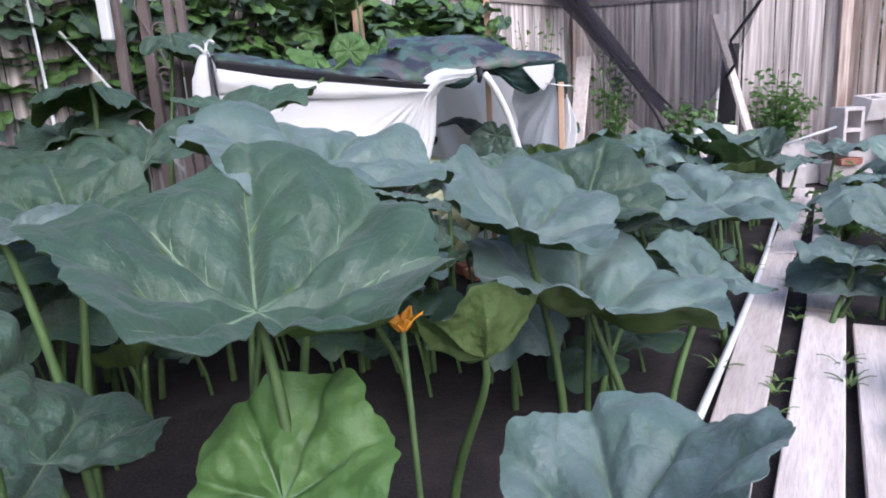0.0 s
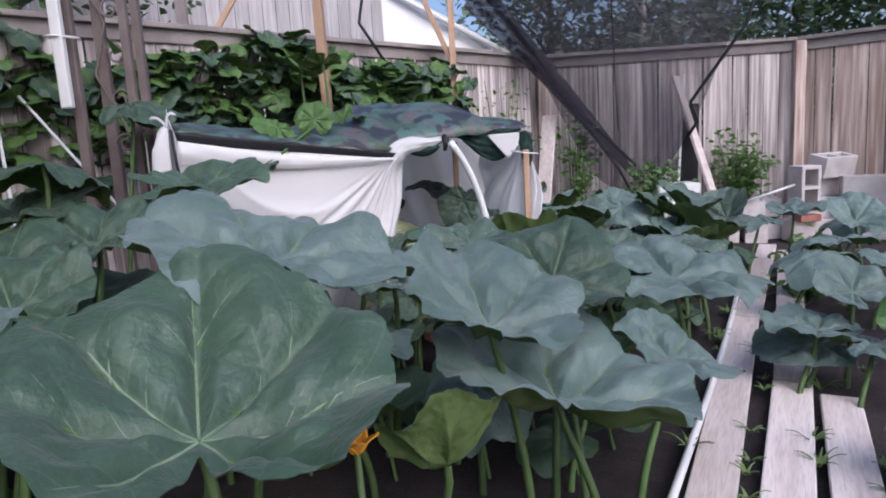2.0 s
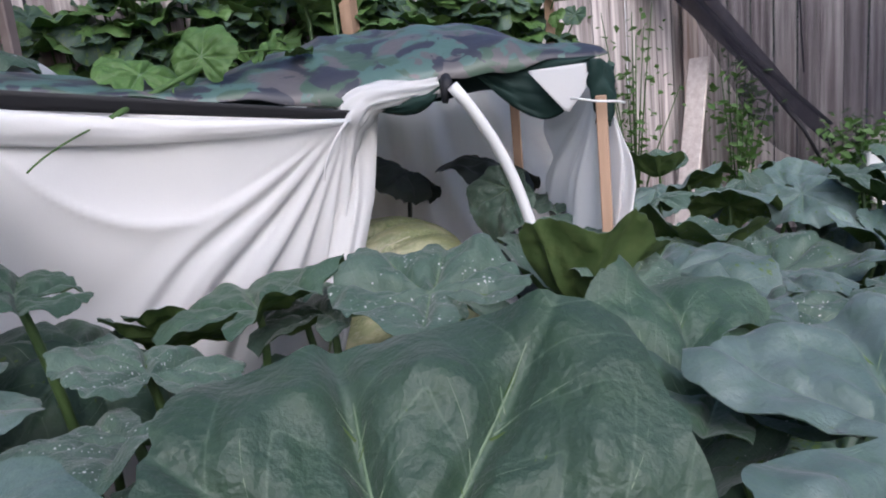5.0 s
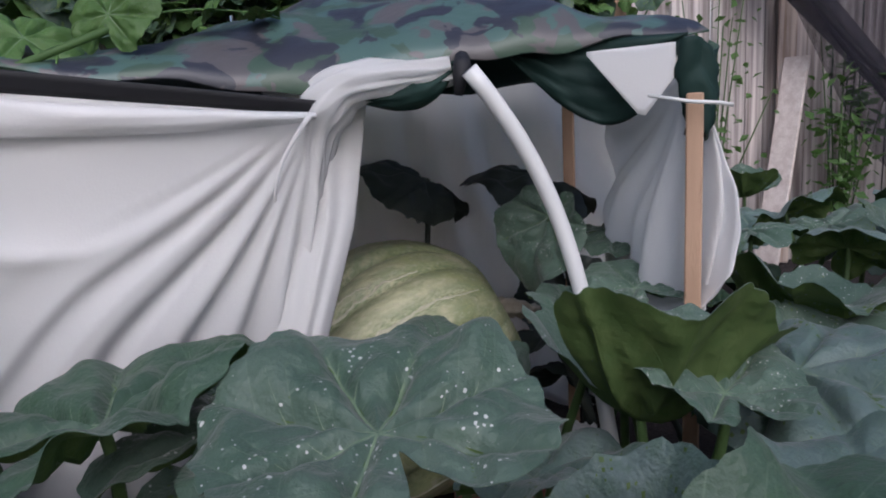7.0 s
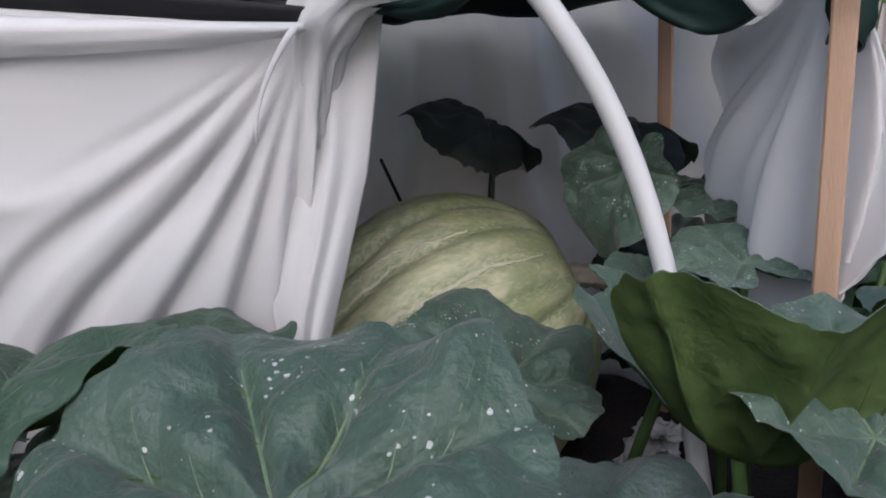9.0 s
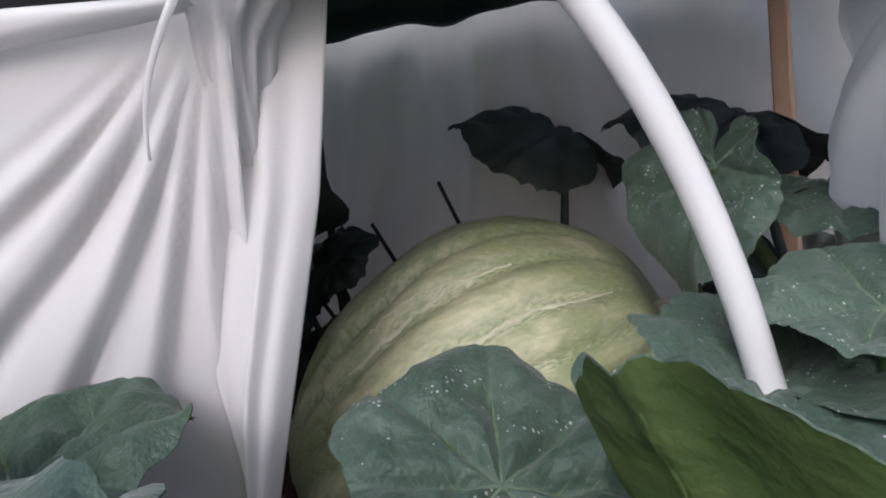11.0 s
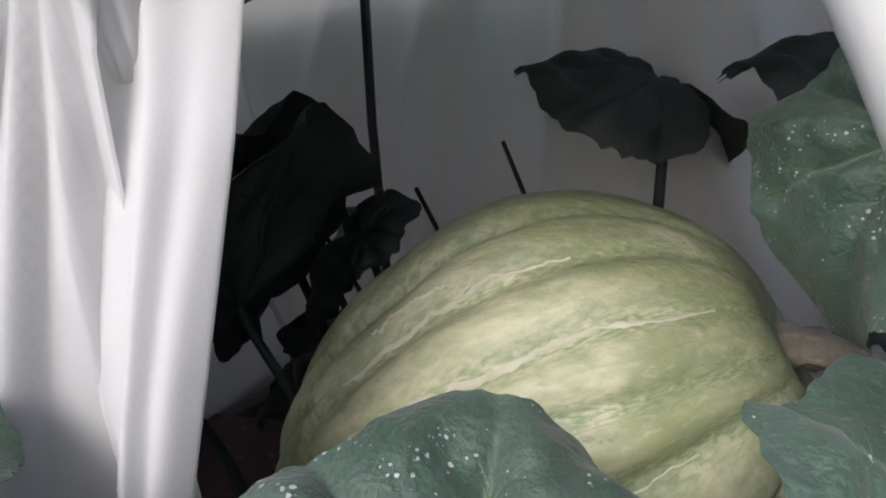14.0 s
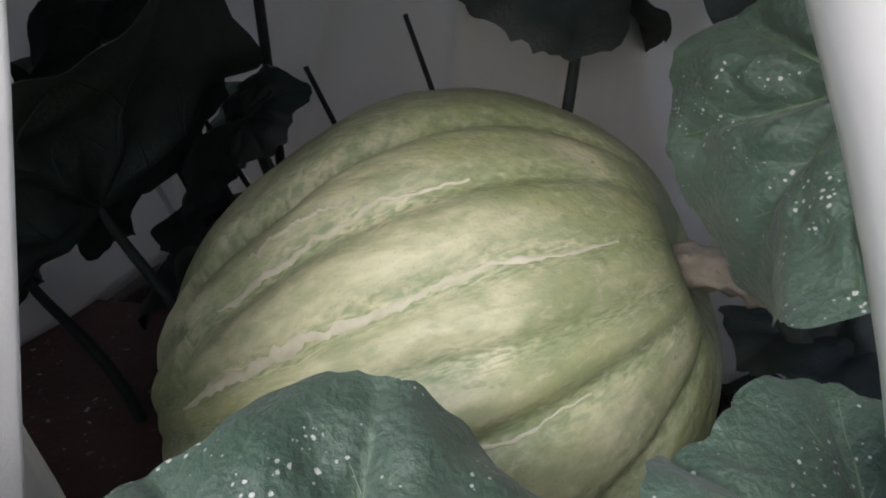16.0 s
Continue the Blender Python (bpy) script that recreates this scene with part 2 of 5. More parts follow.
def camo():
    m = mat("camouflage_tarp", (0.085, 0.145, 0.115), (0.085, 0.145, 0.115), 4, 0.42, 0.2, 30)
    nt = m.node_tree
    b = nt.nodes["Principled BSDF"]
    tc = nt.nodes.new("ShaderNodeTexCoord")
    last = None
    for k, (colour, s, lo) in enumerate((((0.05, 0.085, 0.06), 7.5, 0.5), ((0.095, 0.088, 0.092), 9.5, 0.56), ((0.032, 0.034, 0.048), 10.0, 0.54))):
        mp = nt.nodes.new("ShaderNodeMapping")
        mp.inputs["Location"].default_value = (3.1 * k, 7.7 * k, 1.3)
        n = nt.nodes.new("ShaderNodeTexNoise")
        n.inputs["Scale"].default_value, n.inputs["Detail"].default_value, n.inputs["Distortion"].default_value = s, 3.0, 0.6
        r = nt.nodes.new("ShaderNodeMapRange")
        r.inputs["From Min"].default_value, r.inputs["From Max"].default_value = lo, lo + 0.015
        x = nt.nodes.new("ShaderNodeMix")
        x.data_type = "RGBA"
        nt.links.new(tc.outputs["Object"], mp.inputs[0])
        nt.links.new(mp.outputs[0], n.inputs["Vector"])
        nt.links.new(n.outputs["Fac"], r.inputs["Value"])
        nt.links.new(r.outputs[0], x.inputs[0])
        if last:
            nt.links.new(last, x.inputs[6])
        else:
            x.inputs[6].default_value = (0.068, 0.122, 0.110, 1)
        x.inputs[7].default_value = (*colour, 1)
        last = x.outputs[2]
    nt.links.new(last, b.inputs["Base Color"])
    return m


CAMO = camo()


# ---- mesh helpers ----
def mesh_of(name, bm, *materials, smooth=False):
    me = bpy.data.meshes.new(name)
    bm.to_mesh(me)
    bm.free()
    for m in materials:
        me.materials.append(m)
    if smooth:
        me.polygons.foreach_set("use_smooth", [True] * len(me.polygons))
    return me


def part(name, bm, material, parent, label="", smooth=False):
    ob = new(name, mesh_of(name, bm, *(material if isinstance(material, tuple) else (material,)), smooth=smooth))
    ob.parent = parent
    return tagged(ob, label)


def thing(name, label, category, group="", kind="", at=None):
    ob = new(name)
    ob.empty_display_size = 0.1
    if at is not None:
        ob.matrix_basis = at
    return tagged(ob, label, category, group, kind)


def solo(name, bm, material, label, category, group="", kind="", smooth=False, at=None):
    ob = new(name, mesh_of(name, bm, *(material if isinstance(material, tuple) else (material,)), smooth=smooth))
    if at is not None:
        ob.matrix_basis = at
    return tagged(ob, label, category, group, kind)


def box(size, at=(0, 0, 0), turn=None, bevel=0.0, bm=None):
    """A box of that size round its middle, with bevelled edges."""
    own = bmesh.new()
    m = Matrix.Translation(at) @ (turn.to_4x4() if turn else Matrix()) @ Matrix.Diagonal((*size, 1))
    bmesh.ops.create_cube(own, size=1, matrix=m)
    if bevel:
        bmesh.ops.bevel(own, geom=own.edges[:], offset=bevel, segments=1, affect="EDGES")
    if bm is None:
        return own
    me = bpy.data.meshes.new("tmp")
    own.to_mesh(me)
    own.free()
    bm.from_mesh(me)
    bpy.data.meshes.remove(me)
    return bm


def tube(points, radius, sides=10, bm=None, cap=True):
    """A round bar along points; radius is one number or one a point."""
    bm = bm or bmesh.new()
    pts = [Vector(p) for p in points]
    radii = radius if isinstance(radius, (list, tuple)) else [radius] * len(pts)
    rings, side = [], None
    for i, p in enumerate(pts):
        d = (pts[min(i + 1, len(pts) - 1)] - pts[max(i - 1, 0)]).normalized()
        if side is None:
            side = d.orthogonal().normalized()
        side = (side - d * side.dot(d)).normalized()
        up = d.cross(side)
        rings.append([bm.verts.new(p + radii[i] * (math.cos(a) * side + math.sin(a) * up)) for a in [2 * math.pi * k / sides for k in range(sides)]])
    for a, b in zip(rings, rings[1:]):
        for k in range(sides):
            f = bm.faces.new((a[k], a[(k + 1) % sides], b[(k + 1) % sides], b[k]))
            f.smooth = True
    if cap:
        bm.faces.new(rings[0][::-1])
        bm.faces.new(rings[-1])
    return bm


def bezier(a, b, c, d, n=24):
    a, b, c, d = map(Vector, (a, b, c, d))
    return [(1 - s) ** 3 * a + 3 * (1 - s) ** 2 * s * b + 3 * (1 - s) * s * s * c + s ** 3 * d for s in [k / n for k in range(n + 1)]]


def sheet(fn, nu, nv, thickness=0.003):
    """A cloth with two sides from fn(u, v), closed at its edges."""
    bm = bmesh.new()
    grid = [[Vector(fn(i / nu, j / nv)) for j in range(nv + 1)] for i in range(nu + 1)]
    normals = [[None] * (nv + 1) for _ in range(nu + 1)]
    for i in range(nu + 1):
        for j in range(nv + 1):
            a = grid[min(i + 1, nu)][j] - grid[max(i - 1, 0)][j]
            b = grid[i][min(j + 1, nv)] - grid[i][max(j - 1, 0)]
            n = a.cross(b)
            normals[i][j] = n.normalized() if n.length > 1e-9 else Vector((0, 0, 1))
    top = [[bm.verts.new(grid[i][j] + normals[i][j] * thickness / 2) for j in range(nv + 1)] for i in range(nu + 1)]
    low = [[bm.verts.new(grid[i][j] - normals[i][j] * thickness / 2) for j in range(nv + 1)] for i in range(nu + 1)]
    for i in range(nu):
        for j in range(nv):
            f = bm.faces.new((top[i][j], top[i + 1][j], top[i + 1][j + 1], top[i][j + 1]))
            g = bm.faces.new((low[i][j + 1], low[i + 1][j + 1], low[i + 1][j], low[i][j]))
            f.smooth = g.smooth = True
            g.material_index = 1
    for i in range(nu):
        bm.faces.new((top[i + 1][0], top[i][0], low[i][0], low[i + 1][0]))
        bm.faces.new((top[i][nv], top[i + 1][nv], low[i + 1][nv], low[i][nv]))
    for j in range(nv):
        bm.faces.new((top[0][j], top[0][j + 1], low[0][j + 1], low[0][j]))
        bm.faces.new((top[nu][j + 1], top[nu][j], low[nu][j], low[nu][j + 1]))
    return bm


def lerp(a, b, s):
    return a + (b - a) * s


def wob(x, y=0.0, z=0.0):
    return noise.noise(Vector((x, y, z)))


# ---- ground and path ----
def ground():
    bm = bmesh.new()
    near = 60
    for i in range(near + 1):
        for j in range(near + 1):
            x, y = -5 + 12 * i / near, -2 + 12 * j / near
            bm.verts.new((x, y, 0.035 * wob(2.2 * x, 2.2 * y) + 0.02 * wob(7 * x, 7 * y, 3)))
    bm.verts.ensure_lookup_table()
    for i in range(near):
        for j in range(near):
            a = i * (near + 1) + j
            f = bm.faces.new([bm.verts[k] for k in (a, a + near + 1, a + near + 2, a + 1)])
            f.smooth = True
    edge = [e for e in bm.edges if e.is_boundary]
    out = bmesh.ops.extrude_edge_only(bm, edges=edge)["geom"]
    for v in out:
        if isinstance(v, bmesh.types.BMVert):
            d = Vector((v.co.x - 1, v.co.y - 4, 0))
            v.co = Vector((1, 4, 0)) + d * (400 / max(abs(d.x), abs(d.y)))
            v.co.z = -0.02
    return solo("ground", bm, SOIL, "dark crumbly garden soil under the pumpkin vines", "soil", kind="structure")


ground()
PATH_DIR = Vector((0.42, 0.91, 0)).normalized()
PATH_SIDE = Vector((PATH_DIR.y, -PATH_DIR.x, 0))


def plank(offset, start, length, width=0.14, turn=0.0, z=0.035):
    mid = Vector((1.15, 2.79, z)) + PATH_SIDE * offset + PATH_DIR * (start + length / 2)
    bm = box((width, length, 0.03), bevel=0.004)
    solo("path_plank", bm, PLANK_WOOD, "pale weathered plank lying on the soil as a path", "plank", "planks of the garden path",
         at=Matrix.Translation(mid) @ Matrix.Rotation(math.atan2(-PATH_DIR.x, PATH_DIR.y) + turn, 4, "Z"))


plank(0.07, -2.6, 4.55, turn=0.01)
plank(0.07, 1.98, 2.4, turn=-0.012)
plank(0.265, -2.4, 3.35, 0.15, turn=-0.01)
plank(0.265, 1.0, 3.1, 0.15, turn=0.012)
plank(0.46, -2.7, 3.55, 0.14, turn=0.006)
plank(0.66, -2.6, 3.0, 0.14, turn=-0.01)
pipe_line = [Vector((1.15, 2.79, 0.05)) + PATH_SIDE * (-0.03 + 0.012 * math.sin(s * 1.3)) + PATH_DIR * s for s in [-2.6 + 0.3 * k for k in range(20)]]
solo("irrigation_pipe", tube(pipe_line, 0.014), PVC, "thin white plastic pipe lying along the plank path", "pipe", smooth=True)


# ---- fences ----
CORNER = Vector((1.25, 7.85, 0))


def fence(name, a, b, top_a, top_b, seed, label):
    rnd = random.Random(seed)
    ob = thing(name, label, "fence", kind="structure")
    d = (b - a)
    length, d = d.length, d.normalized()
    yaw = math.atan2(d.y, d.x)
    shapes = []
    for k in range(6):
        bm = box((0.138, 0.018, 1.0), (0, 0, 0.5))
        bmesh.ops.bisect_plane(bm, geom=bm.verts[:] + bm.edges[:] + bm.faces[:], plane_co=(0, 0, 0.6), plane_no=(0, 0, 1))
        for v in bm.verts:
            v.co.x += 0.004 * wob(k * 3.1, v.co.z * 4, v.co.x * 9)
            v.co.y += 0.006 * wob(k * 1.7, v.co.z * 2, 5)
        shapes.append(mesh_of("fence_board", bm, BROWN_FENCE if name == "fence_right" else GREY_WOOD))
    n = int(length / 0.142)
    for i in range(n):
        s = (i + 0.5) / n
        h = lerp(top_a, top_b, s) - 0.045 - 0.02 * rnd.random()
        o = new("board", shapes[i % 6])
        o.matrix_basis = Matrix.Translation(lerp(a, b, s) + Vector((0, 0, 0.0))) @ Matrix.Rotation(yaw, 4, "Z") @ pose(0, rnd.uniform(-0.004, 0.004), 0, 0, rnd.uniform(-0.5, 0.5), 0) @ Matrix.Diagonal((1, 1, h, 1))
        o.parent = ob
    def beam(nm, z_a, z_b, size, off):
        pa, pb = a + Vector((0, 0, z_a)), b + Vector((0, 0, z_b))
        mid, v = (pa + pb) / 2, pb - pa
        side = Vector((-d.y, d.x, 0)) * off
        part(nm, box((v.length, *size), mid + side, v.to_track_quat("X", "Z").to_matrix(), 0.004), RAIL_WOOD, ob)
    beam("cap_rail", top_a, top_b, (0.14, 0.035), 0)
    beam("face_rail", top_a - 0.065, top_b - 0.065, (0.02, 0.09), 0.022 if name == "fence_left" else -0.022)
    beam("back_rail", 0.4, 0.4, (0.04, 0.09), -0.035 if name == "fence_left" else 0.035)
    return ob


fence("fence_back", CORNER, Vector((3.70, 7.70, 0)), 1.86, 1.86, 3, "weathered grey wooden board fence with a cap rail")
fence("fence_right", Vector((3.74, 7.70, 0)), Vector((6.6, 5.6, 0)), 1.86, 1.90, 4, "weathered brown-grey wooden board fence at the garden's side")
fence("fence_left", CORNER, Vector((-3.0, 4.0, 0)), 1.86, 2.02, 5, "weathered grey wooden board fence behind the trellised vines")
for p, h in ((Vector((3.72, 7.66, 0)), 1.84), (Vector((1.27, 7.78, 0)), 1.84)):
    solo("fence_post", box((0.10, 0.10, h), (p.x, p.y, h / 2), bevel=0.006), BROWN_FENCE, "square weathered fence post between board panels", "post")


# ---- pumpkin ----
PK_C, PK_AXIS = Vector((-0.079, 4.695, 0.285)), Vector((0.797, 0.417, 0.437)).normalized()
PK_SIDE = PK_AXIS.cross(Vector((0, 0, 1))).normalized()
PK_FRAME = Matrix((PK_AXIS, PK_SIDE, PK_SIDE.cross(PK_AXIS))).transposed().to_4x4()
PK_FRAME.translation = PK_C


# Grooves round the pumpkin: angle, bend towards the stem, depth
GROOVES = ((0.36, -0.42, 0.075), (0.68, -0.28, 0.045), (0.99, -0.13, 0.03), (1.17, 0.08, 0.035), (1.44, 0.03, 0.06), (1.98, -0.1, 0.085), (2.4, 0, 0.06),
           (2.8, 0, 0.07), (3.25, 0, 0.07), (3.7, 0, 0.06), (4.15, 0, 0.07), (4.6, 0, 0.06), (5.05, 0, 0.07), (5.5, 0, 0.06), (5.95, -0.2, 0.06))


def rib_phase(ph, th):
    """Which rib (grooves at whole numbers), and how deep the nearest groove cuts."""
    lines = []
    for a, bend, depth in GROOVES:
        lines.append((a + bend * (1.3 - th) * (1 if th < 1.9 else 0.4) + 0.035 * wob(3 * th, 5 * a) + 0.012 * wob(11 * th, 7 * a), depth))
    lines = [(lines[-1][0] - 2 * math.pi, lines[-1][1])] + lines + [(lines[0][0] + 2 * math.pi, lines[0][1])]
    ph = ph % (2 * math.pi)
    if ph < lines[0][0]:
        ph += 2 * math.pi
    for k in range(len(lines) - 1):
        (a, da), (b, db) = lines[k], lines[k + 1]
        if a <= ph <= b:
            q = (ph - a) / max(1e-4, b - a)
            wide = min(1.0, (b - a) / 0.3)
            cut = da * math.exp(-((ph - a) / 0.075) ** 2) + db * math.exp(-((ph - b) / 0.06) ** 2)
            return k + q, cut * (0.55 + 0.45 * wide) - 0.02 * math.sin(math.pi * q) * wide
    return 0.5, 0.0


def skin_point(ph, th, lift=0.0):
    """A point of the pumpkin's skin in its own frame: x along its axis, th from the stem, ph round it."""
    cut = rib_phase(ph, th)[1] * math.sin(th) ** 0.5
    r = 0.393 * (1.0 - cut + 0.018 * wob(2 * math.cos(ph), 2 * math.sin(ph), th * 2) + 0.007 * wob(9 * math.cos(ph), 9 * math.sin(ph), th * 7) + 0.003 * wob(30 * math.cos(ph), 30 * math.sin(ph), th * 22)) + lift
    d = math.atan2(math.sin(ph - 0.15), math.cos(ph - 0.15))
    r *= 1 - 0.085 * math.exp(-(d / 0.75) ** 2) * min(1.0, max(0.0, (th - 0.95) / 0.7))
    ca = math.cos(th)
    x = 0.442 * ca - 0.05 * math.exp(-((th / 0.22) ** 2)) + 0.03 * math.exp(-(((math.pi - th) / 0.25) ** 2))
    p = Vector((x, r * math.sin(th) * math.sin(ph), r * math.sin(th) * math.cos(ph)))
    w = PK_FRAME @ p
    return p if w.z > 0.02 else PK_FRAME.inverted() @ Vector((w.x, w.y, 0.02))


def pumpkin():
    ob = thing("giant_pumpkin", "giant pale green ribbed pumpkin lying under the shelter", "pumpkin")
    bm = bmesh.new()
    nu, nv = 300, 90
    uv = bm.loops.layers.uv.new("ribs")
    rings, place = [], {}
    for j in range(nv + 1):
        th = 0.004 + 3.1336 * j / nv
        ring = []
        for i in range(nu):
            ph = 6.283185 * i / nu
            v = bm.verts.new(skin_point(ph, th))
            place[v] = (rib_phase(ph, th)[0], 2.2 * th)
            ring.append(v)
        rings.append(ring)
    for a, b in zip(rings, rings[1:]):
        for i in range(nu):
            f = bm.faces.new((a[i], a[(i + 1) % nu], b[(i + 1) % nu], b[i]))
            us = [place[l.vert] for l in f.loops]
            for l, (u, w) in zip(f.loops, us):
                l[uv].uv = (u if abs(u - us[0][0]) < 5 else u - 15 if u > us[0][0] else u + 15, w)
    bmesh.ops.recalc_face_normals(bm, faces=bm.faces[:])
    skin = part("skin", bm, PUMPKIN, ob, smooth=True)
    skin.matrix_basis = PK_FRAME
    for ph, bend, t0, t1, w, seed in ((0.975, -0.13, 0.55, 1.95, 0.050, 1), (1.47, 0.03, 0.8, 1.5, 0.022, 2), (0.655, -0.28, 0.95, 1.75, 0.026, 3), (0.60, -0.2, 1.25, 1.6, 0.02, 5), (2.15, 0, 0.9, 1.9, 0.018, 4)):
        scar = bmesh.new()
        last = None
        for k in range(91):
            s = k / 90
            th = lerp(t0, t1, s)
            c = ph + bend * (1.3 - th) + 0.03 * wob(5 * s, seed) + 0.01 * wob(19 * s, seed)
            body = w * (0.18 + 0.82 * s ** 1.3) * min(1, 5 * (1 - s) + 0.15)
            lo = body * (0.5 + 0.7 * wob(21 * s, seed, 3) + 0.5 * wob(47 * s, seed, 5))
            hi = body * (0.6 + 0.7 * wob(17 * s, seed, 9) + 0.5 * wob(53 * s, seed, 7))
            lo, hi = max(0.0015, lo), max(0.0015, hi)
            row = [scar.verts.new(skin_point(c + q / max(0.3, math.sin(th)), th, z)) for q, z in ((-lo, -0.001), (-lo * 0.75, 0.0022), (0.2 * (hi - lo), 0.003), (hi * 0.75, 0.0022), (hi, -0.001))]
            if last:
                for q in range(4):
                    scar.faces.new((last[q], last[q + 1], row[q + 1], row[q]))
            last = row
        bmesh.ops.recalc_face_normals(scar, faces=scar.faces[:])
        part("growth_scar", scar, SCAR, skin, "pale corky growth scar", smooth=True)
    pts = [Vector((0.225, 4.83, 0.465)), Vector((0.27, 4.86, 0.48)), Vector((0.31, 4.89, 0.46)), Vector((0.345, 4.915, 0.435))]
    stem = bmesh.new()
    line = bezier(*pts, n=14)
    tube(line, [0.030 - 0.010 * k / 14 + 0.003 * math.sin(k * 2.1) + (0.006 if k > 12 else 0) for k in range(15)], 22, stem)
    for n, v in enumerate(stem.verts):
        c = line[min(14, n // 22)]
        v.co += (v.co - c) * (0.22 * math.sin(5.0 * (n % 22) / 22 * 6.283))
    stalk = part("stem", stem, STEM, ob, "dry corky grey-tan stem", smooth=True)
    vine = bezier(line[-1], Vector((0.38, 4.93, 0.39)), Vector((0.46, 4.93, 0.28)), Vector((0.54, 4.90, 0.02)), 14)
    part("vine", tube(vine, [0.016 + 0.003 * math.sin(3 * k) for k in range(15)], 9), DARK_VINE, stalk, "dark dried vine", smooth=True)
    return ob


SCAR = mat("pale_scar", (0.56, 0.55, 0.42), (0.66, 0.64, 0.52), 14, 0.8, 0.3, 90, third=(0.42, 0.42, 0.28), third_scale=40, third_amount=0.5)
DARK_VINE = mat("dark_vine", (0.035, 0.045, 0.04), (0.07, 0.08, 0.06), 20, 0.8, 0.4, 120)
STEM = mat("dry_stem", (0.34, 0.29, 0.22), (0.5, 0.45, 0.36), 14, 0.9, 0.8, 60, stretch=(1, 1, 1))
pumpkin()

# ---- shelter over the pumpkin ----
FL, KNOT, FR = Vector((-0.66, 3.50, 1.20)), Vector((0.39, 4.215, 1.12)), Vector((0.80, 4.33, 1.10))
BR, BL = Vector((0.50, 5.22, 1.08)), Vector((-1.25, 4.80, 1.12))
GATHER = Vector((0.130, 4.075, 1.018))
shelter = thing("pumpkin_shelter", "low shelter of white sheets and a camouflage tarp", "shelter")


def fold_sheet(a, b, g, lean, depth, folds, low, normal, bulge=0.0):
    """A hanging cloth between two upper corners whose folds fan out from g."""
    def fn(u, v):
        top = lerp(a, b, u)
        p = Vector((top.x, top.y, lerp(top.z, low, v)))
        off = p - g
        flat = Vector((off.x, off.y, 0)).length
        ang = math.atan2(-off.z, flat + 1e-4)
        r = off.length
        amp = depth * min(1.0, r / 0.35) * (0.35 + 0.65 * min(1, v * 2.5))
        w = math.sin(folds * ang + 1.3 * wob(2 * r, ang)) + 0.5 * math.sin(2.3 * folds * ang + 3 * wob(ang * 2, r * 1.5, 4))
        sag = bulge * math.sin(math.pi * u) * math.sin(math.pi * min(1, v * 1.1))
        return p + normal * (amp * w + sag + 0.012 * wob(4 * u, 4 * v, 8)) + Vector((0, 0, -lean * math.sin(math.pi * u) * (1 - v)))
    return fn


FRONT_N = Vector((0.57, -0.82, 0))
def front_fall(u, v):
    """Pulled up to the tie at its upper end: sharp folds fan out from there down to the soil, soft swags hang beneath the upper edge."""
    top = lerp(FL, GATHER + Vector((0.04, 0.02, 0.045)), u) + Vector((0, 0, -0.02 * math.sin(math.pi * u)))
    low = lerp(Vector((FL.x + 0.02, FL.y + 0.03, 0.03)), Vector((-0.14, 4.17, 0.03)), u)
    p = lerp(top, low, v)
    off = p - GATHER
    along, drop, r = 0.84 * -off.x - 0.54 * off.y + 0.03, max(0.0, 0.06 - off.z), off.length
    ang = math.atan2(drop, max(0.01, along)) + 0.10 * wob(1.3 * r, 2.2 * along, 4)
    fan = max(0.0, min(1.0, (ang - 0.50) / 0.25))
    step = (6.4 * ang + 0.35 + 0.5 * wob(2.6 * ang, 0.9 * r, 2)) % 1.0
    main = 2 * (math.sin(math.pi * 0.5 * step / 0.78) ** 1.3 if step < 0.78 else 0.5 + 0.5 * math.cos(math.pi * (step - 0.78) / 0.22)) - 1
    fine = 1 - 2 * abs(math.sin(24 * ang + 1.2 * wob(2 * r, 3 * ang))) ** 0.8
    fold = (0.017 * main * (0.8 + 0.9 * wob(3 * ang, 1.2, 7)) + 0.007 * fine * math.exp(-r / 0.55)) * fan * min(1.0, r / 0.22) * (1.15 - 0.4 * min(1.0, r))
    hang = v - 0.30 * math.sin(math.pi * u) + 0.05 * wob(2 * u, 3 * v, 6)
    swag = (0.027 * (1 - 2 * abs(math.sin(6.5 * hang + 0.4)) ** 0.65) + 0.010 * math.sin(17 * hang)) * math.sin(math.pi * min(1, u * 1.05)) * (1 - 0.85 * fan) * min(1.0, 4 * v)
    return p + FRONT_N * (fold + swag + 0.05 * math.sin(math.pi * u) * math.sin(math.pi * v) + 0.012 * wob(4 * u, 4 * v, 8))


part("front_sheet", sheet(front_fall, 170, 100), CLOTH, shelter, "white cotton sheet hanging in gathered folds")


def hem(u, v):
    """The doubled upper edge of the sheet, pulled tight towards the tie."""
    p = lerp(FL + Vector((0, 0, -0.015)), GATHER + Vector((0.02, 0.0, 0.035)), u) + Vector((0, 0, -0.02 * math.sin(math.pi * u)))
    return p + Vector((0, 0, -(0.085 * (1 - u) ** 0.8 + 0.012) * v)) + FRONT_N * (0.020 + 0.016 * math.sin(math.pi * min(1, 1.1 * v)) + 0.008 * math.sin(math.pi * u) + 0.006 * wob(7 * u, 3 * v, 2) - 0.012 * v)


